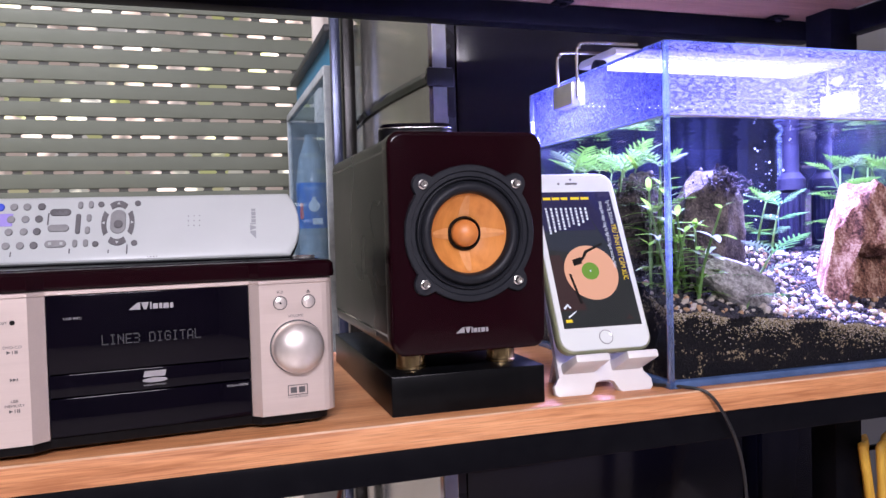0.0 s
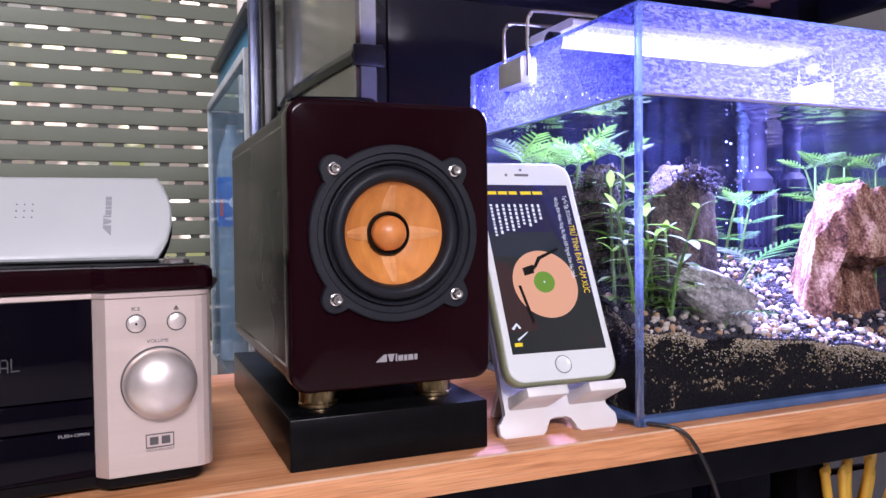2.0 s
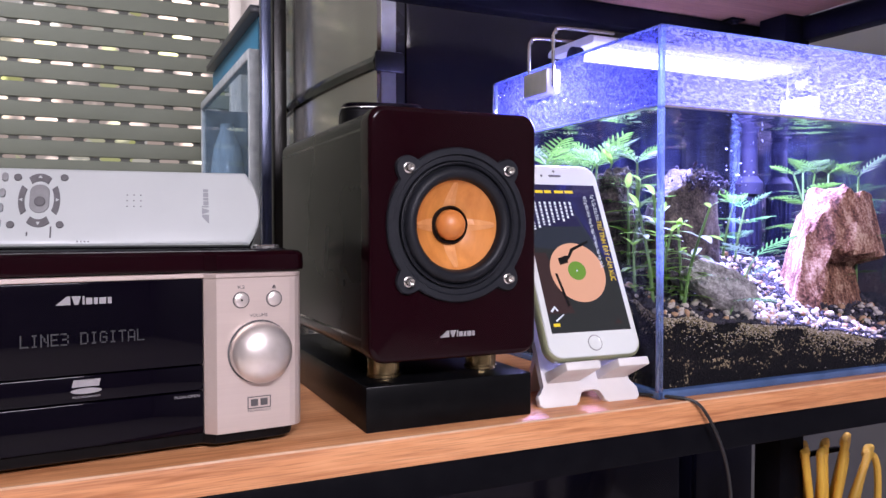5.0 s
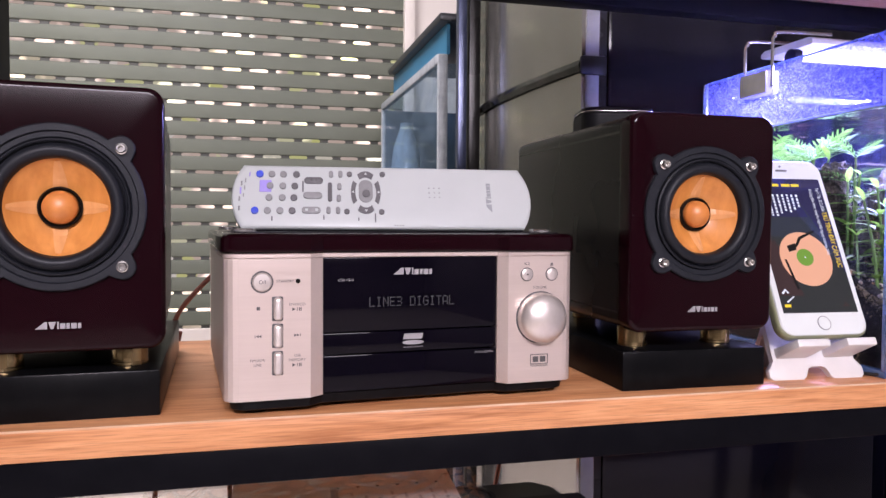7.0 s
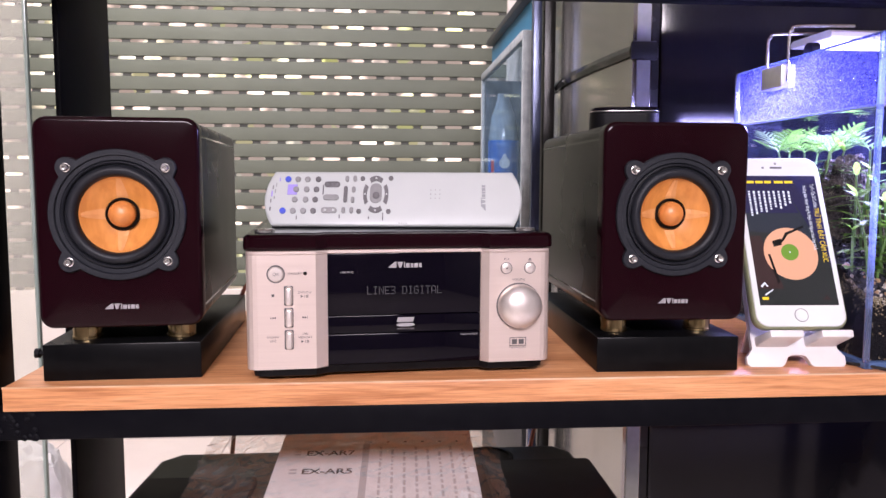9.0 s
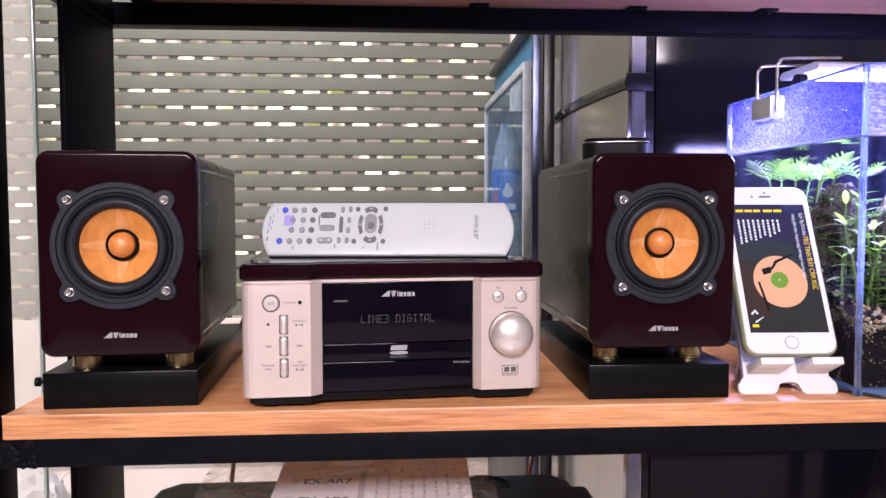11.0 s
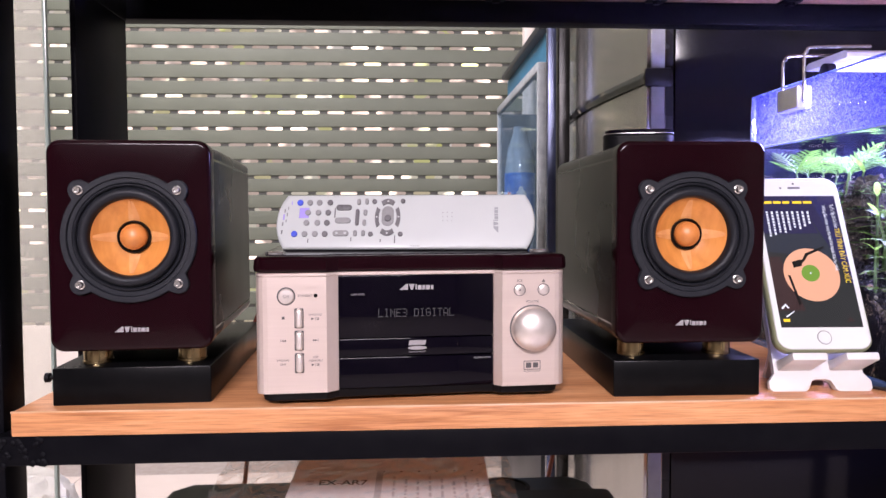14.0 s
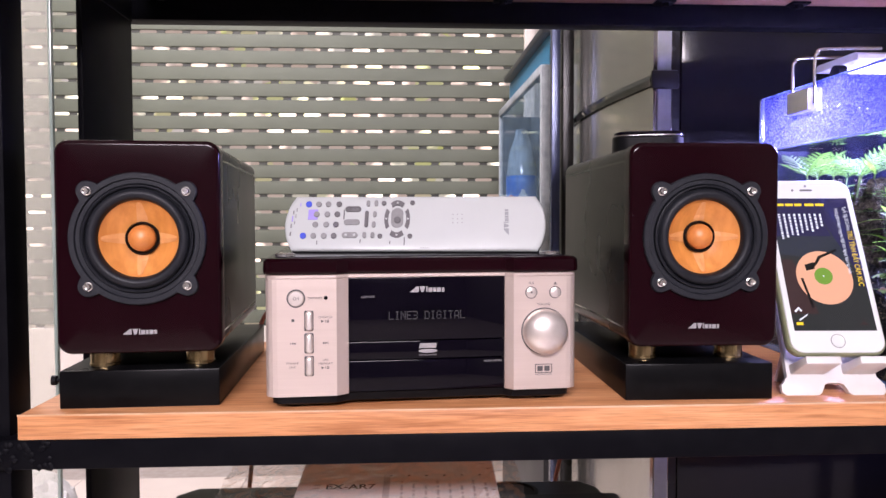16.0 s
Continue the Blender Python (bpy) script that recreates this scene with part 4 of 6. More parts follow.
    for q in (bar(0.1000, 0.0322, 0.0072, 0.00025), bar(0.1000, 0.0252, 0.0072, 0.00025), bar(0.0930, 0.0287, 0.00025, 0.0035), bar(0.1070, 0.0287, 0.00025, 0.0035),
              bar(0.0970, 0.0287, 0.0022, 0.0021), bar(0.1030, 0.0287, 0.0022, 0.0021)):
        prism(bm, q, lambda u, v, d: (u, yf + 0.0002 + d, v), -0.0002, 0.0003)
    part("badge", bm, PRINT_D, r, "", False)
    words("badge_text", "TECHNOLOGY", 0.0018, onface(0.1000, yf, 0.0236), PRINT_D, r, 0.0148)


# ---- remote control ----
def remote():
    lean = 26
    m = pose(-0.0140, 0.5790, SHELF + 0.1262, 0, 0, -5) @ pose(0, 0, 0, -lean, 0, 0)
    t = thing("remote_control", m, "silver-white remote control leaning on the receiver top", "remote")
    L, Hh = 0.236, 0.0540

    def outline(ins=0.0):
        pts = []
        for i in range(9):
            a = radians(-32 + 64 * i / 8)
            pts.append((L / 2 - 0.0085 - ins + (math.cos(a) - math.cos(radians(32))) * 0.055, (Hh / 2 - ins) * math.sin(a) / math.sin(radians(32)) + Hh / 2))
        return pts + [(-x, Hh - z) for x, z in pts]
    part("shell", rings(bmesh.new(), [[(x, y, z) for x, z in outline(i)] for i, y in ((0.0030, 0.0), (0.0010, 0.0005), (0.0, 0.0018), (0.0, 0.0046))]), REMOTE, t, "silver-white upper shell")
    part("underside", rings(bmesh.new(), [[(x, y, z) for x, z in outline(i)] for i, y in ((0.0, 0.0047), (0.0002, 0.014), (0.004, 0.0195), (0.010, 0.0215))]), DARKPL, t, "dark underside")
    put = lambda cu, cv: ((cu - 510) / 3420, (205 - cv) / 3127)

    def key(cu, cv, w, h, material, rad=None, name="key", lift=0.0014, label=""):
        u, v = put(cu, cv)
        rad = min(w, h) / 2 - 1e-5 if rad is None else rad
        bm = bmesh.new()
        slab(bm, w, h, rad, -lift, 0.0004, lambda a, b, d: (u + a, d, v + b), 0.0005, 5, back=False)
        part(name, bm, material, t, label)
    for cu, cv in ((178, 63), (168, 162)):
        key(cu, cv, 0.0056, 0.0060, KEY_B, label="blue round key")
    for xs, y in (((209, 239, 273), 63), ((205, 238, 269), 95), ((203, 237, 267), 127), ((200, 232, 263), 162)):
        for i, x in enumerate(xs):
            key(x, y, 0.0052, 0.0056, KEY if i == 2 else KEY_L)
    key(193, 95, 0.0090, 0.0105, LILAC, 0.0005, "printed_square", 0.0004, "lilac printed square")
    for cu, cv, mt in ((318, 79, KEY), (316, 120, KEY_L), (312, 160, KEY_L)):
        key(cu, cv, 0.0145, 0.0056, mt)
    for cu, cv in ((306, 79), (318, 79), (331, 79), (300, 160), (326, 160)):
        key(cu, cv, 0.0022, 0.0022, KEY_D if cv == 79 else REMOTE, 0.0004, "key_sign", 0.0017)
    key(361, 110, 0.0034, 0.0165, KEY)
    for cu, cv in ((364, 61), (389, 60), (386, 95), (384, 127), (357, 160), (382, 160)):
        key(cu, cv, 0.0034, 0.0060, KEY_L)
    for cu, cv in ((413, 60), (405, 163), (502, 59), (497, 163)):
        key(cu, cv, 0.0044, 0.0046, KEY)
    cu, cv = put(456, 110)
    for k in range(4):
        a0 = 90 * k
        bm = bmesh.new()
        o, inn = [], []
        for i in range(9):
            a = radians(a0 - 33 + 66 * i / 8)
            o.append((cu + 0.0116 * math.cos(a), cv + 0.0186 * math.sin(a)))
            inn.append((cu + 0.0082 * math.cos(a), cv + 0.0136 * math.sin(a)))
        prism(bm, o + inn[::-1], lambda u, v, d: (u, d, v), -0.0012, 0.0004)
        arrow = part("arrow_key", bm, KEY, t, "curved grey arrow key")
        a = radians(a0)
        c = (cu + 0.0099 * math.cos(a), cv + 0.0161 * math.sin(a))
        bm = bmesh.new()
        prism(bm, [(c[0] + 0.0013 * math.cos(a + w), c[1] + 0.0013 * math.sin(a + w)) for w in (0, 2.09, 4.19)], lambda u, v, d: (u, d, v), -0.0014, -0.0011)
        part("arrow_sign", bm, REMOTE, arrow)
    key(456, 106, 0.0110, 0.0200, KEY_L, name="centre_pad", lift=0.0008)
    key(457, 114, 0.0062, 0.0066, KEY, name="centre_key", lift=0.0020)
    for i in range(3):
        for j in range(3):
            key(628 + 14 * i, 95 + 13 * j, 0.0010, 0.0010, KEY_L, None, "grip_dot", 0.0005)
    # small print
    for cu, cv, w, h, mt in ((132, 88, 0.0014, 0.004, KEY_L), (130, 108, 0.0014, 0.006, LILAC), (128, 130, 0.0014, 0.004, KEY_L), (142, 80, 0.0010, 0.004, KEY_L), (140, 100, 0.0010, 0.004, KEY_L), (138, 120, 0.0010, 0.003, KEY_L), (128, 155, 0.0014, 0.004, KEY), (290, 95, 0.0012, 0.010, KEY), (152, 63, 0.0010, 0.004, LILAC),
                             (480, 178, 0.0010, 0.008, KEY), (345, 178, 0.0010, 0.004, KEY), (212, 182, 0.0010, 0.004, KEY), (436, 182, 0.0010, 0.003, KEY)):
        key(cu, cv, w, h, mt, 0.0003, "small_print", 0.0003)
    u0, v0 = put(792, 118)
    mark(t, 0, 0, 0, 0.0270, MARK_L, put=lambda u, v, d: (u0 - v, d, v0 + u))
    for i in range(4):
        key(532 + 7 * i, 198, 0.0011, 0.0010, KEY_L, 0.0003, "edge_mark", 0.0004)


# ---- phone and its stand ----
def phone():
    lean = 25
    base = Vector((0.3468, 0.5280, SHELF + 0.0395))
    m = Matrix.Translation(base) @ pose(0, 0, 0, 0, 0, -2.5) @ pose(0, 0, 0, -lean, 0, 0)
    t = thing("phone", m, "white phone in an olive case showing a record player picture", "phone")
    W, H = 0.081, 0.1640
    z0 = H / 2
    bm = bmesh.new()
    slab(bm, W + 0.004, H + 0.004, 0.0125, 0.0004, 0.0105, lambda u, v, d: (u, d, v + z0), 0.0030)
    part("case", bm, CASE, t, "olive silicone case")
    bm = bmesh.new()
    slab(bm, W, H, 0.011, -0.0006, 0.004, lambda u, v, d: (u, d, v + z0), 0.0010, back=False)
    part("body", bm, PHONEW, t, "white glass front")
    sw, sh = 0.0712, 0.1265
    sz = z0 + 0.0005
    y = -0.0008
    part("screen", boxed(-sw / 2, sw / 2, y, 0.001, sz - sh / 2, sz + sh / 2), SCREEN, t, "lit screen", False)

    def pic(pts, material, lift, name="picture_shape"):
        bm = bmesh.new()
        prism(bm, [(u * sw, sz + v * sh) for u, v in pts], lambda u, v, d: (u, d, v), y - lift - 0.00005, y - lift + 0.00002)
        return part(name, bm, material, t, "", False)

    def disc(cu, cv, ru, rv, turn, k=40):
        o = []
        for i in range(k):
            a = 2 * math.pi * i / k
            p, q = ru * math.cos(a), rv * math.sin(a) * sh / sw
            o.append((cu + p * math.cos(turn) - q * math.sin(turn), cv + (p * math.sin(turn) + q * math.cos(turn)) * sw / sh))
        return o
    # picture on the screen, turned on its side
    pic([(-0.5, -0.5), (0.5, -0.5), (0.5, -0.06), (0.1, 0.02), (-0.5, 0.06)], SC_GREY, 0.0001)
    pic([(0.10, 0.5), (0.5, 0.5), (0.5, -0.22), (0.36, 0.02), (0.10, 0.36)], SC_NAVY, 0.00015)
    pic([(-0.5, 0.5), (0.10, 0.5), (0.10, 0.36), (0.2, 0.20), (-0.5, 0.20)], SC_NAVY, 0.00012)
    pic([(-0.5, 0.02), (-0.36, 0.02), (-0.16, -0.38), (-0.5, -0.38)], SC_BROWN, 0.00016)
    pic(disc(0.0, -0.115, 0.345, 0.2, 0.55), SC_PEACH, 0.0002, "record")
    pic(disc(-0.01, -0.105, 0.115, 0.062, 0.55, 28), SC_GREEN, 0.0003, "record_label")
    pic(disc(-0.01, -0.105, 0.010, 0.006, 0, 10), SC_WHITE, 0.0004, "record_hole")
    pic([(-0.16, -0.03), (-0.08, 0.0), (-0.03, 0.045), (0.22, 0.10), (0.22, 0.085), (0.0, 0.03), (-0.06, -0.015), (-0.13, -0.05)], SC_DARK, 0.0004, "tone_arm")
    pic([(-0.22, -0.02), (-0.10, 0.0), (-0.10, -0.05), (-0.21, -0.065)], SC_DARK, 0.00045, "cartridge")
    pic([(-0.30, -0.12), (-0.27, -0.12), (-0.20, -0.33), (-0.23, -0.34)], SC_DARK, 0.0004)
    # name line and the list: plain bars
    for u, w in ((-0.43, 0.10), (-0.31, 0.10), (-0.19, 0.09), (-0.06, 0.12), (0.08, 0.11)):
        pic([(u, 0.438), (u + w, 0.438), (u + w, 0.458), (u, 0.458)], SC_YELLOW, 0.0002, "title_bar")
    rnd = random.Random(3)
    for i in range(9):
        u = -0.43 + 0.066 * i
        v = 0.375
        lo = 0.18 + 0.012 * i
        while v > lo:
            h = 0.008 + 0.014 * rnd.random()
            pic([(u, v - h), (u + 0.026, v - h), (u + 0.026, v), (u, v)], SC_WHITE, 0.0002, "list_bar")
            v -= h + 0.007
    down = Matrix.Rotation(radians(-90), 4, "Z")
    place = lambda u, v: Matrix.Translation((u * sw, y - 0.0004, sz + v * sh)) @ FACE @ down
    words("title_text", "TRỮ TÌNH ĐẦY CẢM XÚC", 0.0066, place(0.435, 0.03), SC_YELLOW, t, 0.053)
    words("subtitle_text", "Tuyển Tập 20 Ca Khúc:", 0.0048, place(0.435, 0.335), SC_WHITE, t, 0.024)
    words("subtitle_text", "Những Bản Nhạc Vàng Ru Ngủ Hải Ngoại Xưa Hay Nhất", 0.0042, place(0.330, 0.165), SC_WHITE, t, 0.064)
    for pts in ([(-0.46, -0.36), (-0.40, -0.33), (-0.36, -0.36), (-0.38, -0.365), (-0.40, -0.345), (-0.44, -0.37)], [(-0.42, -0.42), (-0.30, -0.38), (-0.31, -0.39), (-0.41, -0.43)]):
        pic(pts, SC_WHITE, 0.0003, "scribble")
    pic([(-0.46, -0.44), (-0.38, -0.44), (-0.38, -0.46), (-0.46, -0.46)], SC_YELLOW, 0.0003, "scribble")
    pic([(0.30, -0.46), (0.42, -0.46), (0.38, -0.44), (0.36, -0.42), (0.35, -0.44)], SC_BROWN, 0.0003, "corner_logo")
    home = part("home_button", lathe(bmesh.new(), [(0.0059, -0.0007), (0.0059, -0.0011), (0.0053, -0.0010), (0.0050, -0.0008), (0.001, -0.0008)], lambda u, v, d: (u, d, v + 0.0102), seg=36), PHONEW, t, "round home button")
    part("home_ring", lathe(bmesh.new(), [(0.0062, -0.0005), (0.0062, -0.0010), (0.0057, -0.0013), (0.0055, -0.0010)], lambda u, v, d: (u, d, v + 0.0102), seg=36, cap=False), KEY_L, home, "thin grey ring")
    bm = bmesh.new()
    slab(bm, 0.0115, 0.0018, 0.0008, -0.0010, 0.0, lambda u, v, d: (u, d, v + H - 0.0098), 0)
    part("earpiece", bm, KEY_D, t, "thin dark earpiece slot")
    for u, v in ((-0.0125, H - 0.0098), (0, H - 0.0055)):
        part("sensor", lathe(bmesh.new(), [(0.0011, -0.0004), (0.0011, -0.0009), (0.0003, -0.0009)], lambda a, b, d: (u + a, d, v + b), seg=14), KEY_D, t)

    s = thing("phone_stand", pose(0.3510, 0.5405, SHELF, 0, 0, -2.5), "white plastic folding phone stand on the board", "stand")
    L = Matrix.Translation((0, 0.0, 0.0)) @ pose(0, 0, 0, -lean, 0, 0)

    def tip(u, v, d):
        return L @ Vector((u, d, v))
    hw = 0.0455
    outl = [(-hw, 0.003), (-hw + 0.003, 0.0), (-0.014, 0.0), (-0.010, 0.003), (-0.008, 0.010), (-0.004, 0.0118), (0.006, 0.0118), (0.010, 0.010), (0.012, 0.003), (0.016, 0.0), (hw - 0.003, 0.0), (hw, 0.003),
            (hw, 0.010), (hw - 0.007, 0.016), (hw - 0.007, 0.115), (hw - 0.013, 0.121), (-hw + 0.013, 0.121), (-hw + 0.007, 0.115), (-hw + 0.007, 0.016), (-hw, 0.010)]
    bm = prism(bmesh.new(), outl, tip, 0.0, 0.0055)
    bmesh.ops.bevel(bm, geom=bm.edges[:], offset=0.0009, segments=2, profile=0.5, affect="EDGES")
    part("front_plate", bm, WHITEPL, s)
    for a, b in ((-0.036, -0.006), (0.010, 0.038)):
        bm = bmesh.new()
        prism(bm, [(-0.033, 0.0200), (0.001, 0.0185), (0.001, 0.0275), (-0.033, 0.0265)], lambda u, v, d: tip(d, v, u), a, b)
        bmesh.ops.bevel(bm, geom=bm.edges[:], offset=0.0012, segments=2, profile=0.5, affect="EDGES")
        part("lip", bm, WHITEPL, s, "short support lip")
    bm = bmesh.new()
    prism(bm, [(0.056, 0.0), (0.061, 0.0), (0.034, 0.062), (0.029, 0.060)], lambda u, v, d: (d, u, v), -0.026, 0.026)
    part("back_leg", bm, WHITEPL, s)


def small_box():
    t = thing("small_speaker", pose(0.2330, 0.6940, SHELF + 0.2155, 0, 0, -14), "small rounded black box with a chrome rim", "bluetooth speaker")
    part("body", slab(bmesh.new(), 0.070, 0.070, 0.016, 0.0, 0.0215, flat, 0.002), DARKPL, t)
    part("rim", slab(bmesh.new(), 0.0712, 0.0712, 0.0166, 0.0217, 0.0228, flat, 0.0004), CHROME, t, "thin chrome rim")
    part("cover", slab(bmesh.new(), 0.069, 0.069, 0.0155, 0.0229, 0.0265, flat, 0.0018), PIANO, t, "black top cover")


def power_cord():
    pts = curve([(0.400, 0.700, 0.8024), (0.3985, 0.620, 0.8023), (0.392, 0.572, 0.8023), (0.3985, 0.545, 0.8023), (0.415, 0.524, 0.8026), (0.432, 0.511, 0.797), (0.450, 0.508, 0.768), (0.463, 0.510, 0.735), (0.470, 0.512, 0.690),
                 (0.478, 0.510, 0.60), (0.480, 0.508, 0.45)], 8)
    t = thing("power_cord", pose(0, 0, 0), "thin black cord hanging over the board edge", "cable")
    part("cord", tube(bmesh.new(), pts, 0.0014), CORD, t)


# ---- aquarium ----
X0, X1, Y0, Y1, ZB, ZT, ZW = 0.405, 0.768, 0.527, 0.800, SHELF + 0.0003, 1.095, 1.034


def bed(x, y):
    """Height of the soil."""
    v = (y - Y0) / (Y1 - Y0)
    h = 0.046 - 0.026 * max(0.0, min((x - 0.50) / 0.19, 1.0)) ** 1.3 + 0.070 * min(v / 0.6, 1) + 0.010 * math.exp(-((x - 0.42) / 0.05) ** 2)
    return ZB + 0.006 + h + 0.004 * noise.noise((x * 40, y * 40, 0))


def aquarium():
    t = thing("aquarium", pose(0, 0, 0), "rimless glass aquarium with dried drops above the water", "aquarium")
    g = 0.005
    # each wall in two bands: front and left clean below the water line, spattered above; back and right painted hazy
    # below
    for nm, (a, b, c, d) in (("front_pane", (X0, X1, Y0, Y0 + g)), ("back_pane", (X0, X1, Y1 - g, Y1)), ("left_pane", (X0, X0 + g, Y0 + g, Y1 - g)), ("right_pane", (X1 - g, X1, Y0 + g, Y1 - g))):
        side = nm in ("left_pane", "right_pane")
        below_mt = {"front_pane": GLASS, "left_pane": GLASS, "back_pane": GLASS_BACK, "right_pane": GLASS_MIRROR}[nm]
        split = ZW - 0.0014 if nm in ("front_pane", "left_pane") else ZW + 0.0030
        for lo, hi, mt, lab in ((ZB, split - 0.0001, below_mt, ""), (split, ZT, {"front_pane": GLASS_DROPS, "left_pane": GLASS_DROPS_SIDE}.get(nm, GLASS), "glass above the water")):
            bm = bmesh.new()
            if side:
                x = a if nm == "left_pane" else b
                vs = [(x, c, lo), (x, d, lo), (x, d, hi), (x, c, hi)]
            else:
                yv = c if nm == "front_pane" else d
                vs = [(a, yv, lo), (b, yv, lo), (b, yv, hi), (a, yv, hi)]
            th = Vector((g if nm == "left_pane" else -g, 0, 0)) if side else Vector((0, g if nm == "front_pane" else -g, 0))
            lower = [Vector(p) for p in vs]
            f = bm.faces.new([bm.verts.new(p) for p in lower])
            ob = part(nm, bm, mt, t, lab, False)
            ob.visible_shadow = nm == "back_pane"
    # visible polished edges
    for x in (X0, X1):
        for yv in (Y0, Y1):
            sx = 1 if x == X0 else -1
            sy = 1 if yv == Y0 else -1
            part("glass_edge", boxed(min(x, x + sx * 0.0045), max(x, x + sx * 0.0045), min(yv, yv + sy * 0.0045), max(yv, yv + sy * 0.0045), ZB, ZT, 0.0006), EDGE_GLASS, t, "bluish polished corner")
    for a, b, c, d in ((X0, X1, Y0, Y0 + 0.004), (X0, X1, Y1 - 0.004, Y1), (X0, X0 + 0.004, Y0 + 0.004, Y1 - 0.004), (X1 - 0.004, X1, Y0 + 0.004, Y1 - 0.004)):
        part("top_edge", boxed(a, b, c, d, ZT - 0.0005, ZT + 0.0008), EDGE_GLASS if (c == Y0 or b < X1 and a == X0) else GLASS_BACK, t)
    part("bottom_pane", boxed(X0, X1, Y0, Y1, ZB, ZB + 0.006, 0.0006), GLASS_EDGE, t, "bluish bottom glass")
    # water line
    w = thing("water", pose(0, 0, 0), "clear water with a rippled surface", "water", kind="stuff")
    bm = bmesh.new()
    nx, ny = 70, 44
    vs = [[bm.verts.new((X0 + 0.001 + (X1 - X0 - 0.002) * i / nx, Y0 + 0.001 + (Y1 - Y0 - 0.002) * j / ny, ZW + 0.0012 * noise.noise((i * 0.16, j * 0.22, 3)) + 0.0006 * noise.noise((i * 0.5, j * 0.5, 9)))) for j in range(ny + 1)] for i in range(nx + 1)]
    for i in range(nx):
        for j in range(ny):
            bm.faces.new((vs[i][j], vs[i + 1][j], vs[i + 1][j + 1], vs[i][j + 1]))
    o = part("water_surface", bm, SURFACE, w)
    o.visible_shadow = False
    # rim of dried scum where the water meets the glass
    part("water_line", boxed(X0 + g, X1 - g, Y0 + 0.0045, Y0 + 0.0060, ZW - 0.0016, ZW + 0.0014), mat("scum_line", (0.16, 0.13, 0.10), 0.4, 0.0, (0.30, 0.27, 0.22), 60), w)
    part("water_line", boxed(X0 + 0.0045, X0 + 0.0060, Y0 + g, Y1 - g, ZW - 0.0014, ZW + 0.0012), mat("green_line", (0.20, 0.26, 0.10), 0.4, 0.0, (0.36, 0.45, 0.18), 60), w)


EDGE_GLASS = clear("edge_glass", (0.60, 0.72, 0.95), 0.25, 0.45, (0.45, 0.58, 1.0), 50)


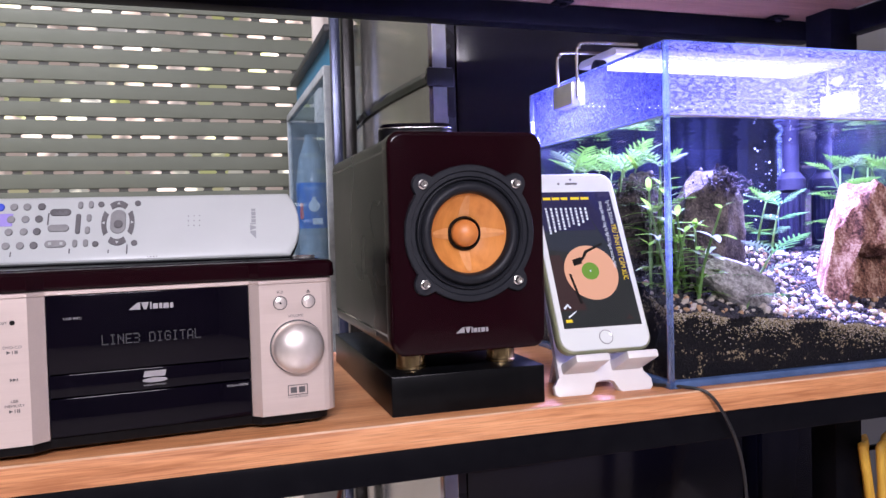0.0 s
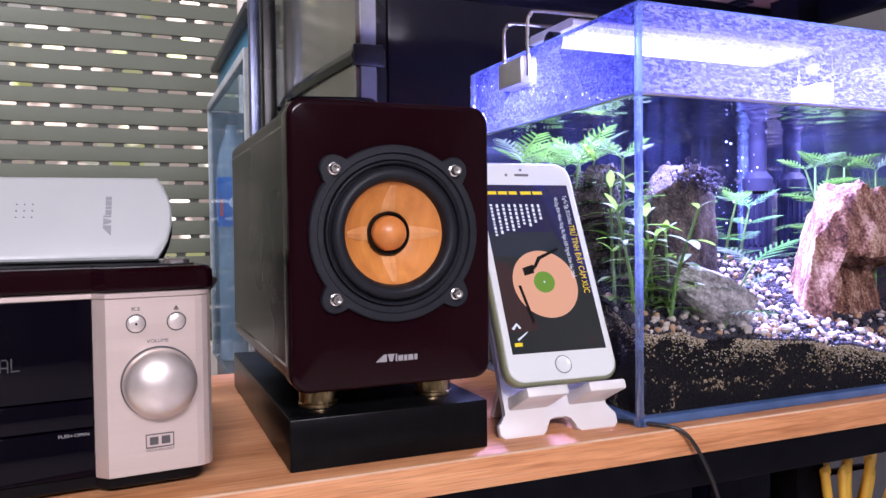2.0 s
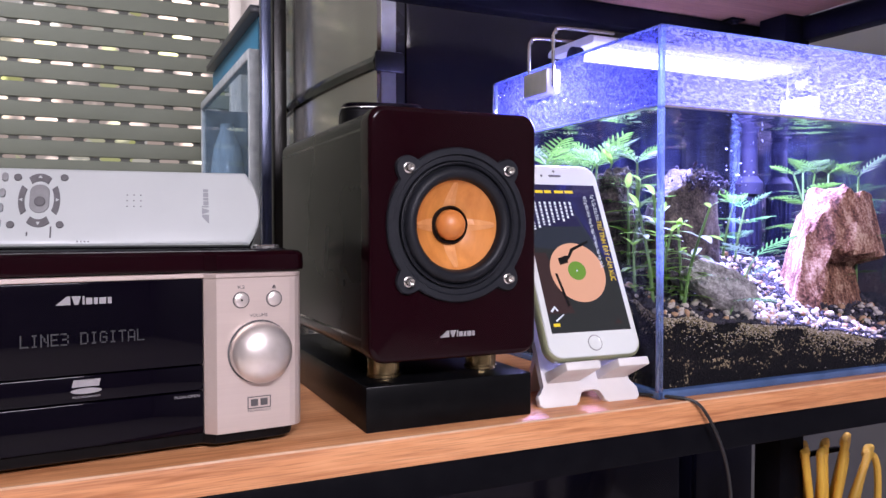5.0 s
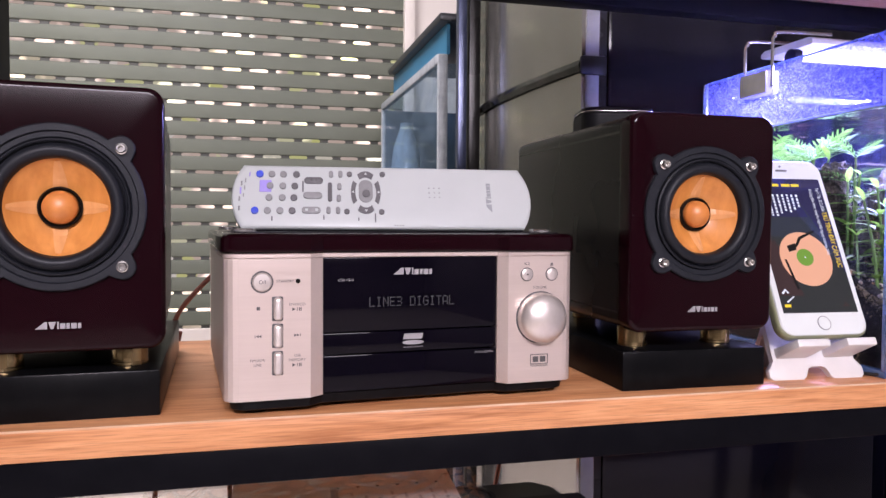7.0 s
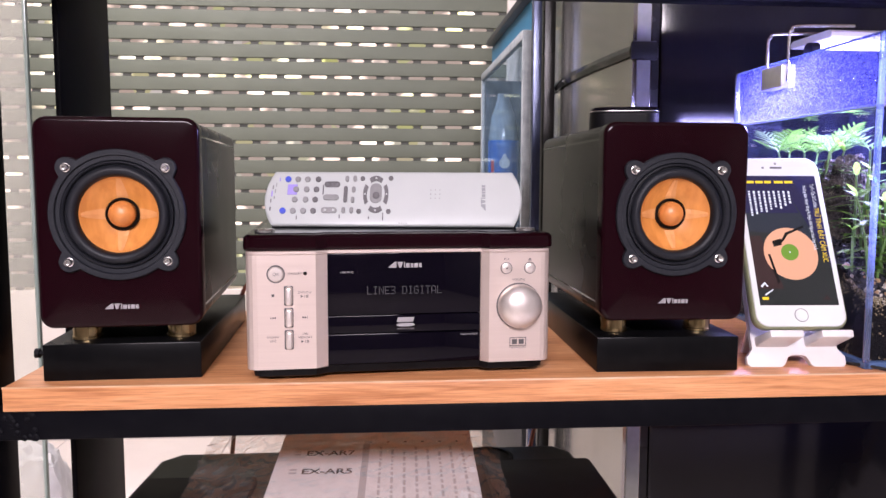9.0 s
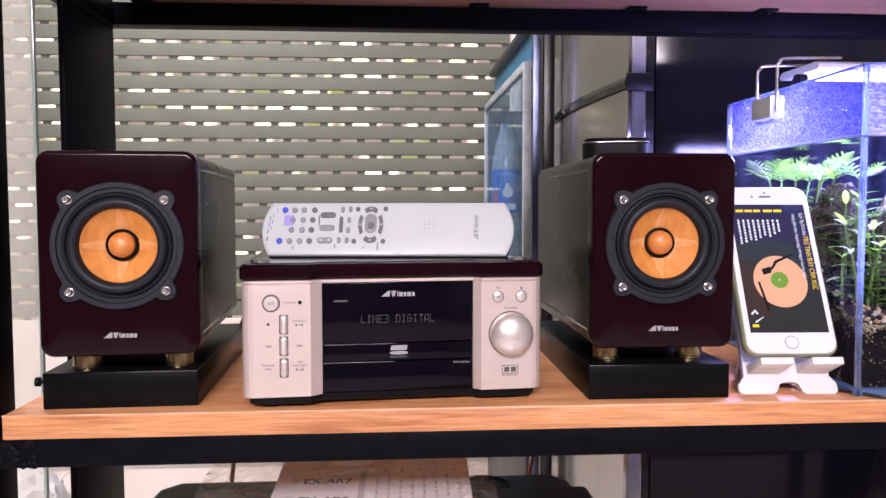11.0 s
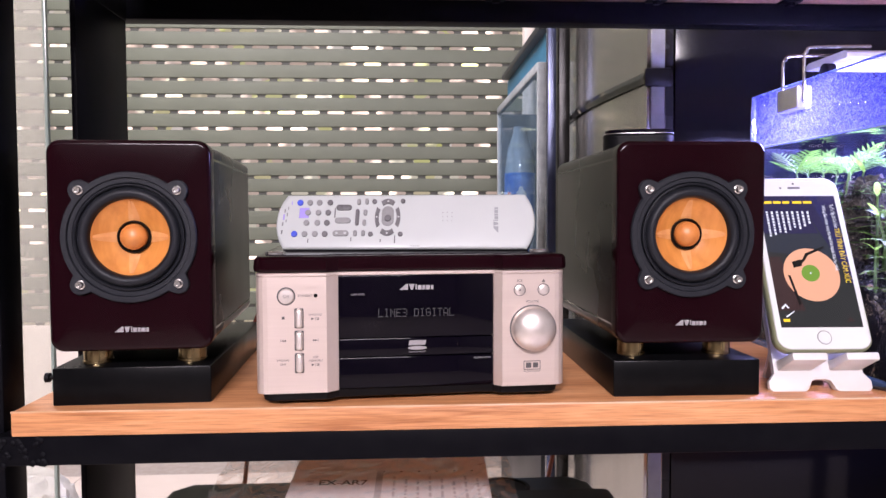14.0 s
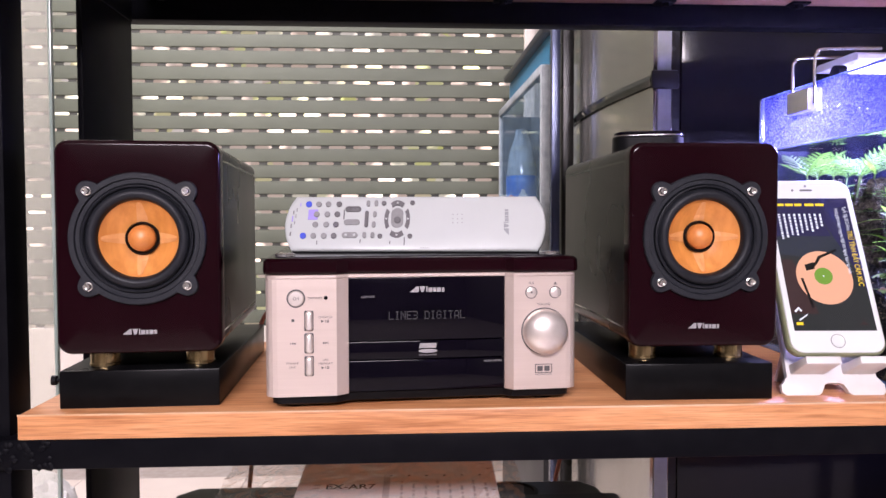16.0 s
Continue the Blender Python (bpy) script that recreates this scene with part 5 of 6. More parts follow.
def gravel():
    t = thing("gravel_bed", pose(0, 0, 0), "dark soil bed with white and tan pebbles", "gravel")
    bm = bmesh.new()
    nx, ny = 60, 36
    a, b, c, d = X0 + 0.0062, X1 - 0.0062, Y0 + 0.0062, Y1 - 0.0062
    top = [[bm.verts.new((a + (b - a) * i / nx, c + (d - c) * j / ny, bed(a + (b - a) * i / nx, c + (d - c) * j / ny))) for j in range(ny + 1)] for i in range(nx + 1)]
    for i in range(nx):
        for j in range(ny):
            bm.faces.new((top[i][j], top[i + 1][j], top[i + 1][j + 1], top[i][j + 1]))
    ring = [top[i][0] for i in range(nx + 1)] + [top[nx][j] for j in range(1, ny + 1)] + [top[i][ny] for i in range(nx - 1, -1, -1)] + [top[0][j] for j in range(ny - 1, 0, -1)]
    low = [bm.verts.new((v.co.x, v.co.y, ZB + 0.0065)) for v in ring]
    for i in range(len(ring)):
        k = (i + 1) % len(ring)
        bm.faces.new((ring[i], ring[k], low[k], low[i]))
    part("soil", bm, SOIL, t, "dark soil with yellow grains")
    rnd = random.Random(11)

    def lump(seed, squash, sub=2):
        b2 = bmesh.new()
        bmesh.ops.create_icosphere(b2, subdivisions=sub, radius=1)
        for v in b2.verts:
            v.co *= 1 + 0.28 * noise.noise(v.co * 1.1 + Vector((seed * 7.1, seed, 0)))
            v.co.z *= squash
        return b2
    # loose soil grains
    verts, faces = [], []
    b2 = lump(1, 0.85, 1)
    bv = [v.co.copy() for v in b2.verts]
    bi = {v: i for i, v in enumerate(b2.verts)}
    bf = [[bi[v] for v in f.verts] for f in b2.faces]
    b2.free()
    for i in range(7500):
        x, y = a + (b - a) * rnd.random(), c + (d - c) * rnd.random() ** 1.3
        r = 0.0013 + 0.0006 * rnd.random()
        p = Vector((x, y, bed(x, y) + r * 0.4))
        rot = Euler((rnd.random() * 6, rnd.random() * 6, rnd.random() * 6)).to_matrix()
        n0 = len(verts)
        verts += [p + rot @ (q * r) for q in bv]
        faces += [[n0 + k for k in f] for f in bf]
    me = bpy.data.meshes.new("soil_grains")
    me.from_pydata(verts, [], faces)
    me.materials.append(GRAIN)
    at("soil_grains", me, Matrix(), t)["kind"] = "stuff"
    verts, faces, mats = [], [], []
    for i in range(1700):
        x, y = a + (b - a) * rnd.random(), c + (d - c) * rnd.random() ** 1.2
        if noise.noise((x * 17, y * 17, 4)) < -0.12 + 0.25 * rnd.random() * (1 if x < 0.66 else 2):
            continue
        r = 0.0011 + 0.0019 * rnd.random() ** 1.5
        p = Vector((x, y, bed(x, y) + r * 0.8))
        rot = Euler((rnd.random() * 6, rnd.random() * 6, rnd.random() * 6)).to_matrix()
        n0 = len(verts)
        verts += [p + rot @ Vector((q.x * r, q.y * r * 1.4, q.z * r)) for q in bv]
        faces += [[n0 + k for k in f] for f in bf]
        mats += [0 if rnd.random() < 0.6 else 1] * len(bf)
    # sandy grains pressed against the glass, thickest just under the surface
    for i in range(6500):
        side = rnd.random() < 0.25
        x, y = (a - 0.0004, c + (d - c) * rnd.random()) if side else (a + (b - a) * rnd.random(), c - 0.0004)
        top_z = bed(x, y)
        depth = rnd.expovariate(1 / 0.0055)
        if depth > top_z - ZB - 0.008 or noise.noise((x * 30, y * 30, depth * 60)) < -0.25 + 0.3 * rnd.random():
            continue
        r = 0.00035 + 0.00045 * rnd.random()
        p = Vector((x, y, top_z - depth))
        n0 = len(verts)
        verts += [p + q * r for q in bv]
        faces += [[n0 + k for k in f] for f in bf]
        mats += [0 if rnd.random() < 0.3 else 2] * len(bf)
    me = bpy.data.meshes.new("pale_grains")
    me.from_pydata(verts, [], faces)
    me.materials.append(PEBBLE_W)
    me.materials.append(PEBBLE_T)
    me.materials.append(SAND)
    me.polygons.foreach_set("material_index", mats)
    at("pale_grains", me, Matrix(), t)["kind"] = "stuff"
    # pebbles that can be told apart
    shapes = []
    for k, mt in enumerate((PEBBLE_W, PEBBLE_T, PEBBLE_W)):
        b2 = lump(k + 2, 0.6 + 0.1 * k)
        o = part("pebble", b2, mt, t)
        shapes.append(o.data)
        o.matrix_basis = pose(0.52 + 0.02 * k, 0.545, bed(0.52 + 0.02 * k, 0.545) + 0.002) @ Matrix.Scale(0.005, 4)
    for i in range(292):
        u = rnd.random()
        x = X0 + 0.02 + (X1 - X0 - 0.04) * u
        band = 0.5 + 0.5 * math.sin(u * 9 + 1.0)
        y = Y0 + 0.012 + (Y1 - Y0 - 0.05) * rnd.random() ** 1.5 * (0.6 + 0.4 * band)
        r = 0.0019 + 0.0028 * rnd.random() ** 2
        me = shapes[0 if rnd.random() < 0.5 else (1 if rnd.random() < 0.5 else 2)]
        at("pebble", me, Matrix.Translation((x, y, bed(x, y) + r * 0.45)) @ Euler((rnd.random() * 0.6, rnd.random() * 0.6, rnd.random() * 6)).to_matrix().to_4x4() @ Matrix.Diagonal((r, r * (0.6 + 0.4 * rnd.random()), r, 1)), t)


def stone(name, m, size, seed, material, label, sharp=0.35, taper=0.4, cave=None):
    bm = bmesh.new()
    bmesh.ops.create_icosphere(bm, subdivisions=5, radius=1)
    for v in bm.verts:
        p = v.co.copy()
        k = 1 + sharp * noise.noise(p * 1.3 + Vector((seed, 0, 0))) + 0.14 * noise.noise(p * 3.7 + Vector((0, seed, 0))) + 0.05 * noise.noise(p * 9 + Vector((0, 0, seed))) + 0.025 * noise.noise(p * 22)
        # flat cleavage faces, then broken ledges
        q = p * k
        for nx, ny, nz, lim in ((1, 0.2, 0.1, 0.66), (-0.9, 0.4, 0.15, 0.70), (0.1, -1, 0.12, 0.62), (0.3, 0.9, 0.2, 0.75), (-0.6, -0.8, 0.3, 0.66), (0.8, -0.6, -0.1, 0.68), (0.3, 0.1, 1, 0.86), (-0.5, -0.2, 0.9, 0.84)):
            nn = Vector((nx + 0.3 * math.sin(seed * 3 + nz), ny, nz)).normalized()
            over = q.dot(nn) - lim
            if over > 0:
                q -= nn * over * 0.93
        rough = noise.ridged_multi_fractal(p * 2.1 + Vector((seed, 1, 2)), 1.0, 2.1, 5, 1.0, 2.0)
        q *= 0.93 + 0.055 * rough
        f = 1 - taper * (q.z + 1) / 2
        q.x *= f
        q.y *= f
        if cave:
            # hollow under an overhang, with a sharp leaning edge on one side
            xlow, xtop, ztop, deep = cave
            xe = xlow + (xtop - xlow) * (q.z + 0.6) / (ztop + 0.6) + 0.05 * noise.noise(p * 6)
            w = min(1, max(0, (q.x - xe) / 0.10)) * min(1, max(0, (ztop - 0.18 * q.x + 0.06 * noise.noise(p * 5) - q.z) / 0.12))
            w = w * w * (3 - 2 * w)
            if q.y < 0.25:
                q.y += deep * w * min(1, (0.25 - q.y) / 0.4)
        v.co = Vector((q.x * size[0], q.y * size[1], q.z * size[2]))
    o = part(name, bm, material)
    o.matrix_world = m
    return tagged(o, label, "rock", "aquarium rocks")


def leaf_mesh(lobed, material, length=0.03):
    bm = bmesh.new()
    n = 7
    if not lobed:
        rows = []
        for i in range(n + 1):
            f = i / n
            w = 0.15 * length * math.sin(math.pi * min(f * 0.92 + 0.06, 1)) ** 0.8 + 0.0002
            x = length * f
            z = -0.35 * length * f * f
            rows.append([(x, -w, z + 0.15 * w), (x, 0, z), (x, w, z + 0.15 * w)])
        vs = [[bm.verts.new(p) for p in r] for r in rows]
        for a, b in zip(vs, vs[1:]):
            for k in range(2):
                bm.faces.new((a[k], a[k + 1], b[k + 1], b[k]))
    else:
        def strip(pts, w):
            vs = []
            for i, (p, s) in enumerate(pts):
                ww = w * math.sin(math.pi * (0.12 + 0.86 * i / (len(pts) - 1))) ** 0.7 + 0.0001
                vs.append((bm.verts.new(p - s * ww), bm.verts.new(p + s * ww)))
            for a, b in zip(vs, vs[1:]):
                bm.faces.new((a[0], a[1], b[1], b[0]))
        spine = [Vector((length * f, 0, -0.28 * length * f * f)) for f in [i / 8 for i in range(9)]]
        strip([(p, Vector((0, 1, 0))) for p in spine], 0.028 * length)
        for i in (1, 2, 3, 4, 5, 6, 7):
            p = spine[i]
            ln = length * (0.50 - 0.035 * abs(i - 3) - (0.04 * (i - 4) if i > 4 else 0))
            for sd in (-1, 1):
                d = Vector((0.62, sd * 0.78, -0.10)).normalized()
                s = Vector((-d.y, d.x, 0)).normalized()
                strip([(p + d * ln * f + Vector((0, 0, -0.12 * ln * f * f)), s) for f in (0, 0.33, 0.66, 1.0)], 0.021 * length)
    me = bpy.data.meshes.new("leaf")
    bm.to_mesh(me)
    bm.free()
    me.materials.append(material)
    me.polygons.foreach_set("use_smooth", [True] * len(me.polygons))
    return me


def plant(x, y, stems, kind, material, label, leaf, seed, lean=(0, 0)):
    """stems: (dx, dy, height). Leaves in crossing pairs up each stem, or a rosette of fronds."""
    rnd = random.Random(seed)
    zb = bed(x, y) - 0.004
    t = thing("water_plant", pose(x, y, zb), label, "aquatic plant", "aquarium plants")
    me = leaf_mesh(kind != "lance", material, leaf)
    for dx, dy, h in stems:
        sway = (lean[0] + rnd.uniform(-0.22, 0.22), lean[1] + rnd.uniform(-0.18, 0.18))
        h = min(h, ZW - 0.036 - zb)
        pts = curve([(dx, dy, 0), (dx + sway[0] * h * 0.3, dy + sway[1] * h * 0.3, h * 0.45), (dx + sway[0] * h, dy + sway[1] * h, h)], 6)
        part("stem", tube(bmesh.new(), pts, [0.0017 - 0.0008 * i / len(pts) for i in range(len(pts))], 6), STEM, t)
        step = 0.0155 if kind == "lance" else 0.015
        k = int(h / step)
        for i in range(max(1, k // 4), k + 1):
            f = i / max(k, 1)
            p = pts[min(int(f * (len(pts) - 1)), len(pts) - 1)]
            turn_n = {"lance": 3, "crown": 4}.get(kind, 2)
            for j in range(turn_n):
                a = i * 1.57 + j * 2 * math.pi / turn_n + rnd.uniform(-0.35, 0.35)
                up = rnd.uniform(5, 35) + (25 if f > 0.9 else 0)
                sc = (0.65 + 0.5 * rnd.random()) * (0.6 if f > 0.93 and kind == "lance" else 1)
                at("leaf", me, Matrix.Translation(p) @ Euler((0, -radians(up), a)).to_matrix().to_4x4() @ Matrix.Scale(sc, 4), t)
    return t


def fish_tank_scape():
    stone("grey_rock", pose(0.524, 0.628, bed(0.52, 0.628) + 0.030, 0, 4, 20), (0.080, 0.046, 0.074), 3.0, ROCK_G, "tall grey-brown rock with dark moss on top", 0.30, 0.30)
    stone("grey_rock", pose(0.462, 0.662, bed(0.462, 0.662) + 0.022, 0, -6, 60), (0.052, 0.044, 0.066), 12.0, ROCK_G, "smaller grey-brown rock behind the stems", 0.30, 0.35)
    stone("slab_rock", pose(0.499, 0.556, bed(0.497, 0.560) + 0.019, 0, 29, -8), (0.050, 0.017, 0.018), 8.0, ROCK_S, "pale slanting slab of rock", 0.3, 0.1)
    stone("red_rock", pose(0.708, 0.602, bed(0.690, 0.598) + 0.040, 0, -4, -2), (0.098, 0.074, 0.092), 5.0, ROCK_R, "reddish petrified stone with a dark hollow", 0.34, 0.50, (-0.72, -0.38, 0.16, 0.52))
    # dark rooty moss heaped on both grey rocks
    rnd = random.Random(5)
    for cx, cy, cz, wide, count in ((0.528, 0.622, 0.974, 0.013, 520), (0.466, 0.655, 0.975, 0.009, 300)):
        bm = bmesh.new()
        for i in range(count):
            dx, dy = rnd.gauss(0, wide), rnd.gauss(0, wide * 0.8)
            p = Vector((cx + dx, cy + dy, cz + 0.017 * math.exp(-(dx / wide) ** 2) * rnd.random() + rnd.gauss(0, 0.004)))
            bmesh.ops.create_icosphere(bm, subdivisions=1, radius=0.0008 + 0.0013 * rnd.random(), matrix=Matrix.Translation(p) @ Euler((rnd.random() * 6, rnd.random() * 6, 0)).to_matrix().to_4x4() @ Matrix.Diagonal((1, 0.7, 1.4, 1)))
        for i in range(70):
            q = [Vector((cx + rnd.gauss(0, wide), cy + rnd.gauss(0, wide * 0.8), cz + rnd.uniform(-0.006, 0.014)))]
            for k in range(3):
                q.append(q[-1] + Vector((rnd.gauss(0, 0.0025), rnd.gauss(0, 0.0025), rnd.gauss(0.001, 0.0018))))
            tube(bm, q, 0.0006, 4)
        tagged(part("moss_tuft", bm, ROOTS), "tuft of dark rooty moss on the rock", "moss", kind="stuff")
    plant(0.424, 0.556, [(0, 0, 0.082), (0.014, 0.010, 0.062), (-0.008, 0.014, 0.050)], "lance", LEAF_F, "bright green stem plant with narrow leaves", 0.026, 21)
    plant(0.452, 0.552, [(0, 0, 0.088), (0.010, 0.012, 0.070)], "lance", LEAF_F, "bright green stem plant with narrow leaves", 0.024, 22)
    plant(0.430, 0.650, [(0, 0, 0.128), (0.022, 0.014, 0.118), (0.045, -0.01, 0.108), (-0.012, 0.03, 0.122)], "crown", LEAF, "feathery green water fern behind the phone", 0.042, 23)
    plant(0.440, 0.735, [(0, 0, 0.150), (0.030, 0.0, 0.135)], "crown", LEAF, "feathery green water fern", 0.040, 24)
    plant(0.600, 0.672, [(0, 0, 0.055), (0.024, 0.006, 0.062), (-0.014, 0.01, 0.040)], "crown", LEAF, "low green plant with spreading leaves", 0.026, 25)
    plant(0.655, 0.690, [(0, 0, 0.060)], "feather", LEAF_D, "deep green feathery plant behind the red rock", 0.032, 26)
    plant(0.722, 0.655, [(0, 0, 0.150), (0.018, 0.020, 0.135), (0.030, 0, 0.120)], "feather", LEAF, "tall green plant reaching the water surface", 0.036, 27)
    plant(0.748, 0.610, [(0, 0, 0.130), (-0.01, 0.03, 0.140)], "feather", LEAF, "tall green plant reaching the water surface", 0.036, 28)
    plant(0.500, 0.548, [(0, 0, 0.052)], "feather", LEAF_D, "pale drooping frond over the slab", 0.040, 29, (0.5, 0))
    rnd2 = random.Random(77)
    for i in range(4):
        plant(0.425 + 0.03 * rnd2.random(), 0.575 + 0.045 * i, [(0, 0, 0.07 + 0.06 * rnd2.random()), (0.012, 0.008, 0.06 + 0.05 * rnd2.random())], "crown" if i > 2 else "lance", LEAF if i > 2 else LEAF_F, "green water plant along the glass side", 0.030, 60 + i)
    # filter intake
    t = thing("filter_intake", pose(0.742, 0.752, 0), "dark filter pipe with a slotted strainer", "filter")
    part("pipe", tube(bmesh.new(), [(0, 0, 0.995), (0, 0, 1.100)], 0.0098, 16), FILTER, t)
    part("strainer_core", lathe(bmesh.new(), [(0.0128, 0.918), (0.0128, 0.9745)], flat, 0, 0, 24), FILTER, t)
    part("collar", lathe(bmesh.new(), [(0.010, 0.974), (0.0165, 0.978), (0.0165, 0.992), (0.0100, 1.000)], flat, 0, 0, 24), FILTER, t)
    for k in range(14):
        a = 2 * math.pi * k / 14
        part("strainer_bar", boxed(0.0135 * math.cos(a) - 0.0012, 0.0135 * math.cos(a) + 0.0012, 0.0135 * math.sin(a) - 0.0012, 0.0135 * math.sin(a) + 0.0012, 0.914, 0.9745), FILTER, t)
    part("foot_cap", lathe(bmesh.new(), [(0.014, 0.908), (0.0155, 0.910), (0.0155, 0.9145), (0.010, 0.9148)], flat, 0, 0, 24), FILTER, t)
    # air bubbles
    bm = bmesh.new()
    for i in range(34):
        p = (0.610 + rnd.gauss(0, 0.012), 0.650 + rnd.gauss(0, 0.012), 0.94 + 0.09 * rnd.random())
        bmesh.ops.create_icosphere(bm, subdivisions=1, radius=0.0004 + 0.0009 * rnd.random() ** 2, matrix=Matrix.Translation(p))
    tagged(part("air_bubbles", bm, mat("bubble", (0.45, 0.5, 0.7), 0.1, 0.0)), "small bright air bubbles", "bubbles", kind="stuff")


def tank_lamp():
    t = thing("aquarium_lamp", pose(0, 0, 0), "slim aluminium clip-on lamp shining blue-white on the tank", "lamp")
    xa, xb = 0.444, 0.745
    bm = bmesh.new()
    rings(bm, [[(x, 0.700 + y, 1.122 + z) for y, z in ((-0.030, -0.005), (0.046, -0.005), (0.048, -0.004), (0.048, 0.000), (0.042, 0.003), (-0.027, 0.003), (-0.032, 0.000), (-0.032, -0.004))] for x in (xa, xa + 0.001, xb - 0.001, xb)])
    part("housing", bm, LAMPBODY, t, "brushed aluminium housing")
    part("led_panel", boxed(xa + 0.020, xb - 0.020, 0.700 - 0.016, 0.700 + 0.036, 1.1152, 1.1168), LEDS, t, "glowing blue-white panel")
    for x, sx in ((X0, 1), (X1, -1)):
        for y in (0.676, 0.720):
            e = xa + 0.03 if sx > 0 else xb - 0.03
            pts = curve([(x + sx * -0.002, y, 1.072), (x + sx * -0.002, y, 1.118), (x + sx * 0.001, y, 1.124), (x + sx * 0.008, y, 1.1285), (e, y, 1.1300)], 6)
            part("wire_arm", tube(bmesh.new(), pts, 0.0016, 8), CHROME, t, "bent chrome wire")
        clip = part("clip", boxed(min(x - sx * 0.008, x + sx * 0.008), max(x - sx * 0.008, x + sx * 0.008), 0.678, 0.722, 1.066, 1.090, 0.002), LAMPBODY, t, "grey clip on the glass edge")
        bm = bmesh.new()
        lathe(bm, [(0.006, 0.0), (0.009, 0.001), (0.009, 0.010), (0.006, 0.011)], lambda u, v, d: (x + sx * (0.018 + d), 0.676 + u, 1.103 + v), seg=20)
        part("thumb_screw", bm, FILTER, clip, "black thumb screw")


# ---- beyond the rack ----
def fridge():
    t = thing("fridge", pose(-0.020, -0.010, 0), "tall stainless two-door fridge with dark glossy sides", "fridge")
    x0, y0, y1 = 0.400, 1.032, 1.600
    part("cabinet", boxed(x0 + 0.012, 0.905, y0, y1, 0.03, 1.72, 0.006), FRIDGE_SIDE, t, "dark glossy side")
    part("gasket", boxed(x0, x0 + 0.0118, y0 + 0.004, y1 - 0.004, 0.08, 1.70), CABINET, t, "dark door gasket")
    for a, b in ((0.08, 1.150), (1.168, 1.71)):
        bm = bmesh.new()
        loops = []
        for i in range(13):
            f = i / 12
            y = y0 + (y1 - y0) * f
            out = 0.030 + 0.016 * math.sin(math.pi * f)
            loops.append([(x0 - 0.002, y, a), (x0 - out, y, a), (x0 - out, y, b), (x0 - 0.002, y, b)])
        rings(bm, loops)
        d = part("door", bm, STAINLESS, t, "bowed stainless door")
        part("door_edge_strip", boxed(x0 - 0.024, x0 - 0.004, y0 - 0.0030, y0 - 0.0002, a, b), GASKET, d, "pale edge strip")
    # dark recessed grip between the doors
    bm = bmesh.new()
    loops = []
    for i in range(13):
        f = i / 12
        y = y0 - 0.004 + (y1 - y0) * f
        out = 0.034 + 0.018 * math.sin(math.pi * f)
        loops.append([(x0 - 0.001, y, 1.151), (x0 - out, y, 1.151), (x0 - out - 0.003, y, 1.159), (x0 - out, y, 1.167), (x0 - 0.001, y, 1.167)])
    rings(bm, loops)
    part("grip", bm, SC_DARK, t, "black recessed grip")
    part("grip_end", boxed(x0 - 0.036, x0 + 0.006, y0 - 0.010, y0 - 0.004, 1.145, 1.173, 0.003), CABINET, t)
    part("toe_kick", boxed(x0 + 0.03, 0.89, y0 + 0.03, y1 - 0.03, 0, 0.0295), DARKPL, t)
    # tall dark handle post at the far side
    part("far_trim", boxed(0.327, 0.352, 1.47, 1.505, 0.3, 1.70, 0.004), CABINET, t, "dark upright trim")


def low_cabinet():
    t = thing("low_cabinet", pose(0.935, 1.04, 0), "low dark glossy cabinet beside the fridge", "cabinet")
    part("carcass", boxed(0, 0.135, 0.012, 0.45, 0.02, 0.70, 0.003), FRIDGE_SIDE, t)
    part("front_panel", boxed(0.002, 0.133, 0.0, 0.0115, 0.03, 0.695, 0.002), FRIDGE_SIDE, t, "dark glossy front")


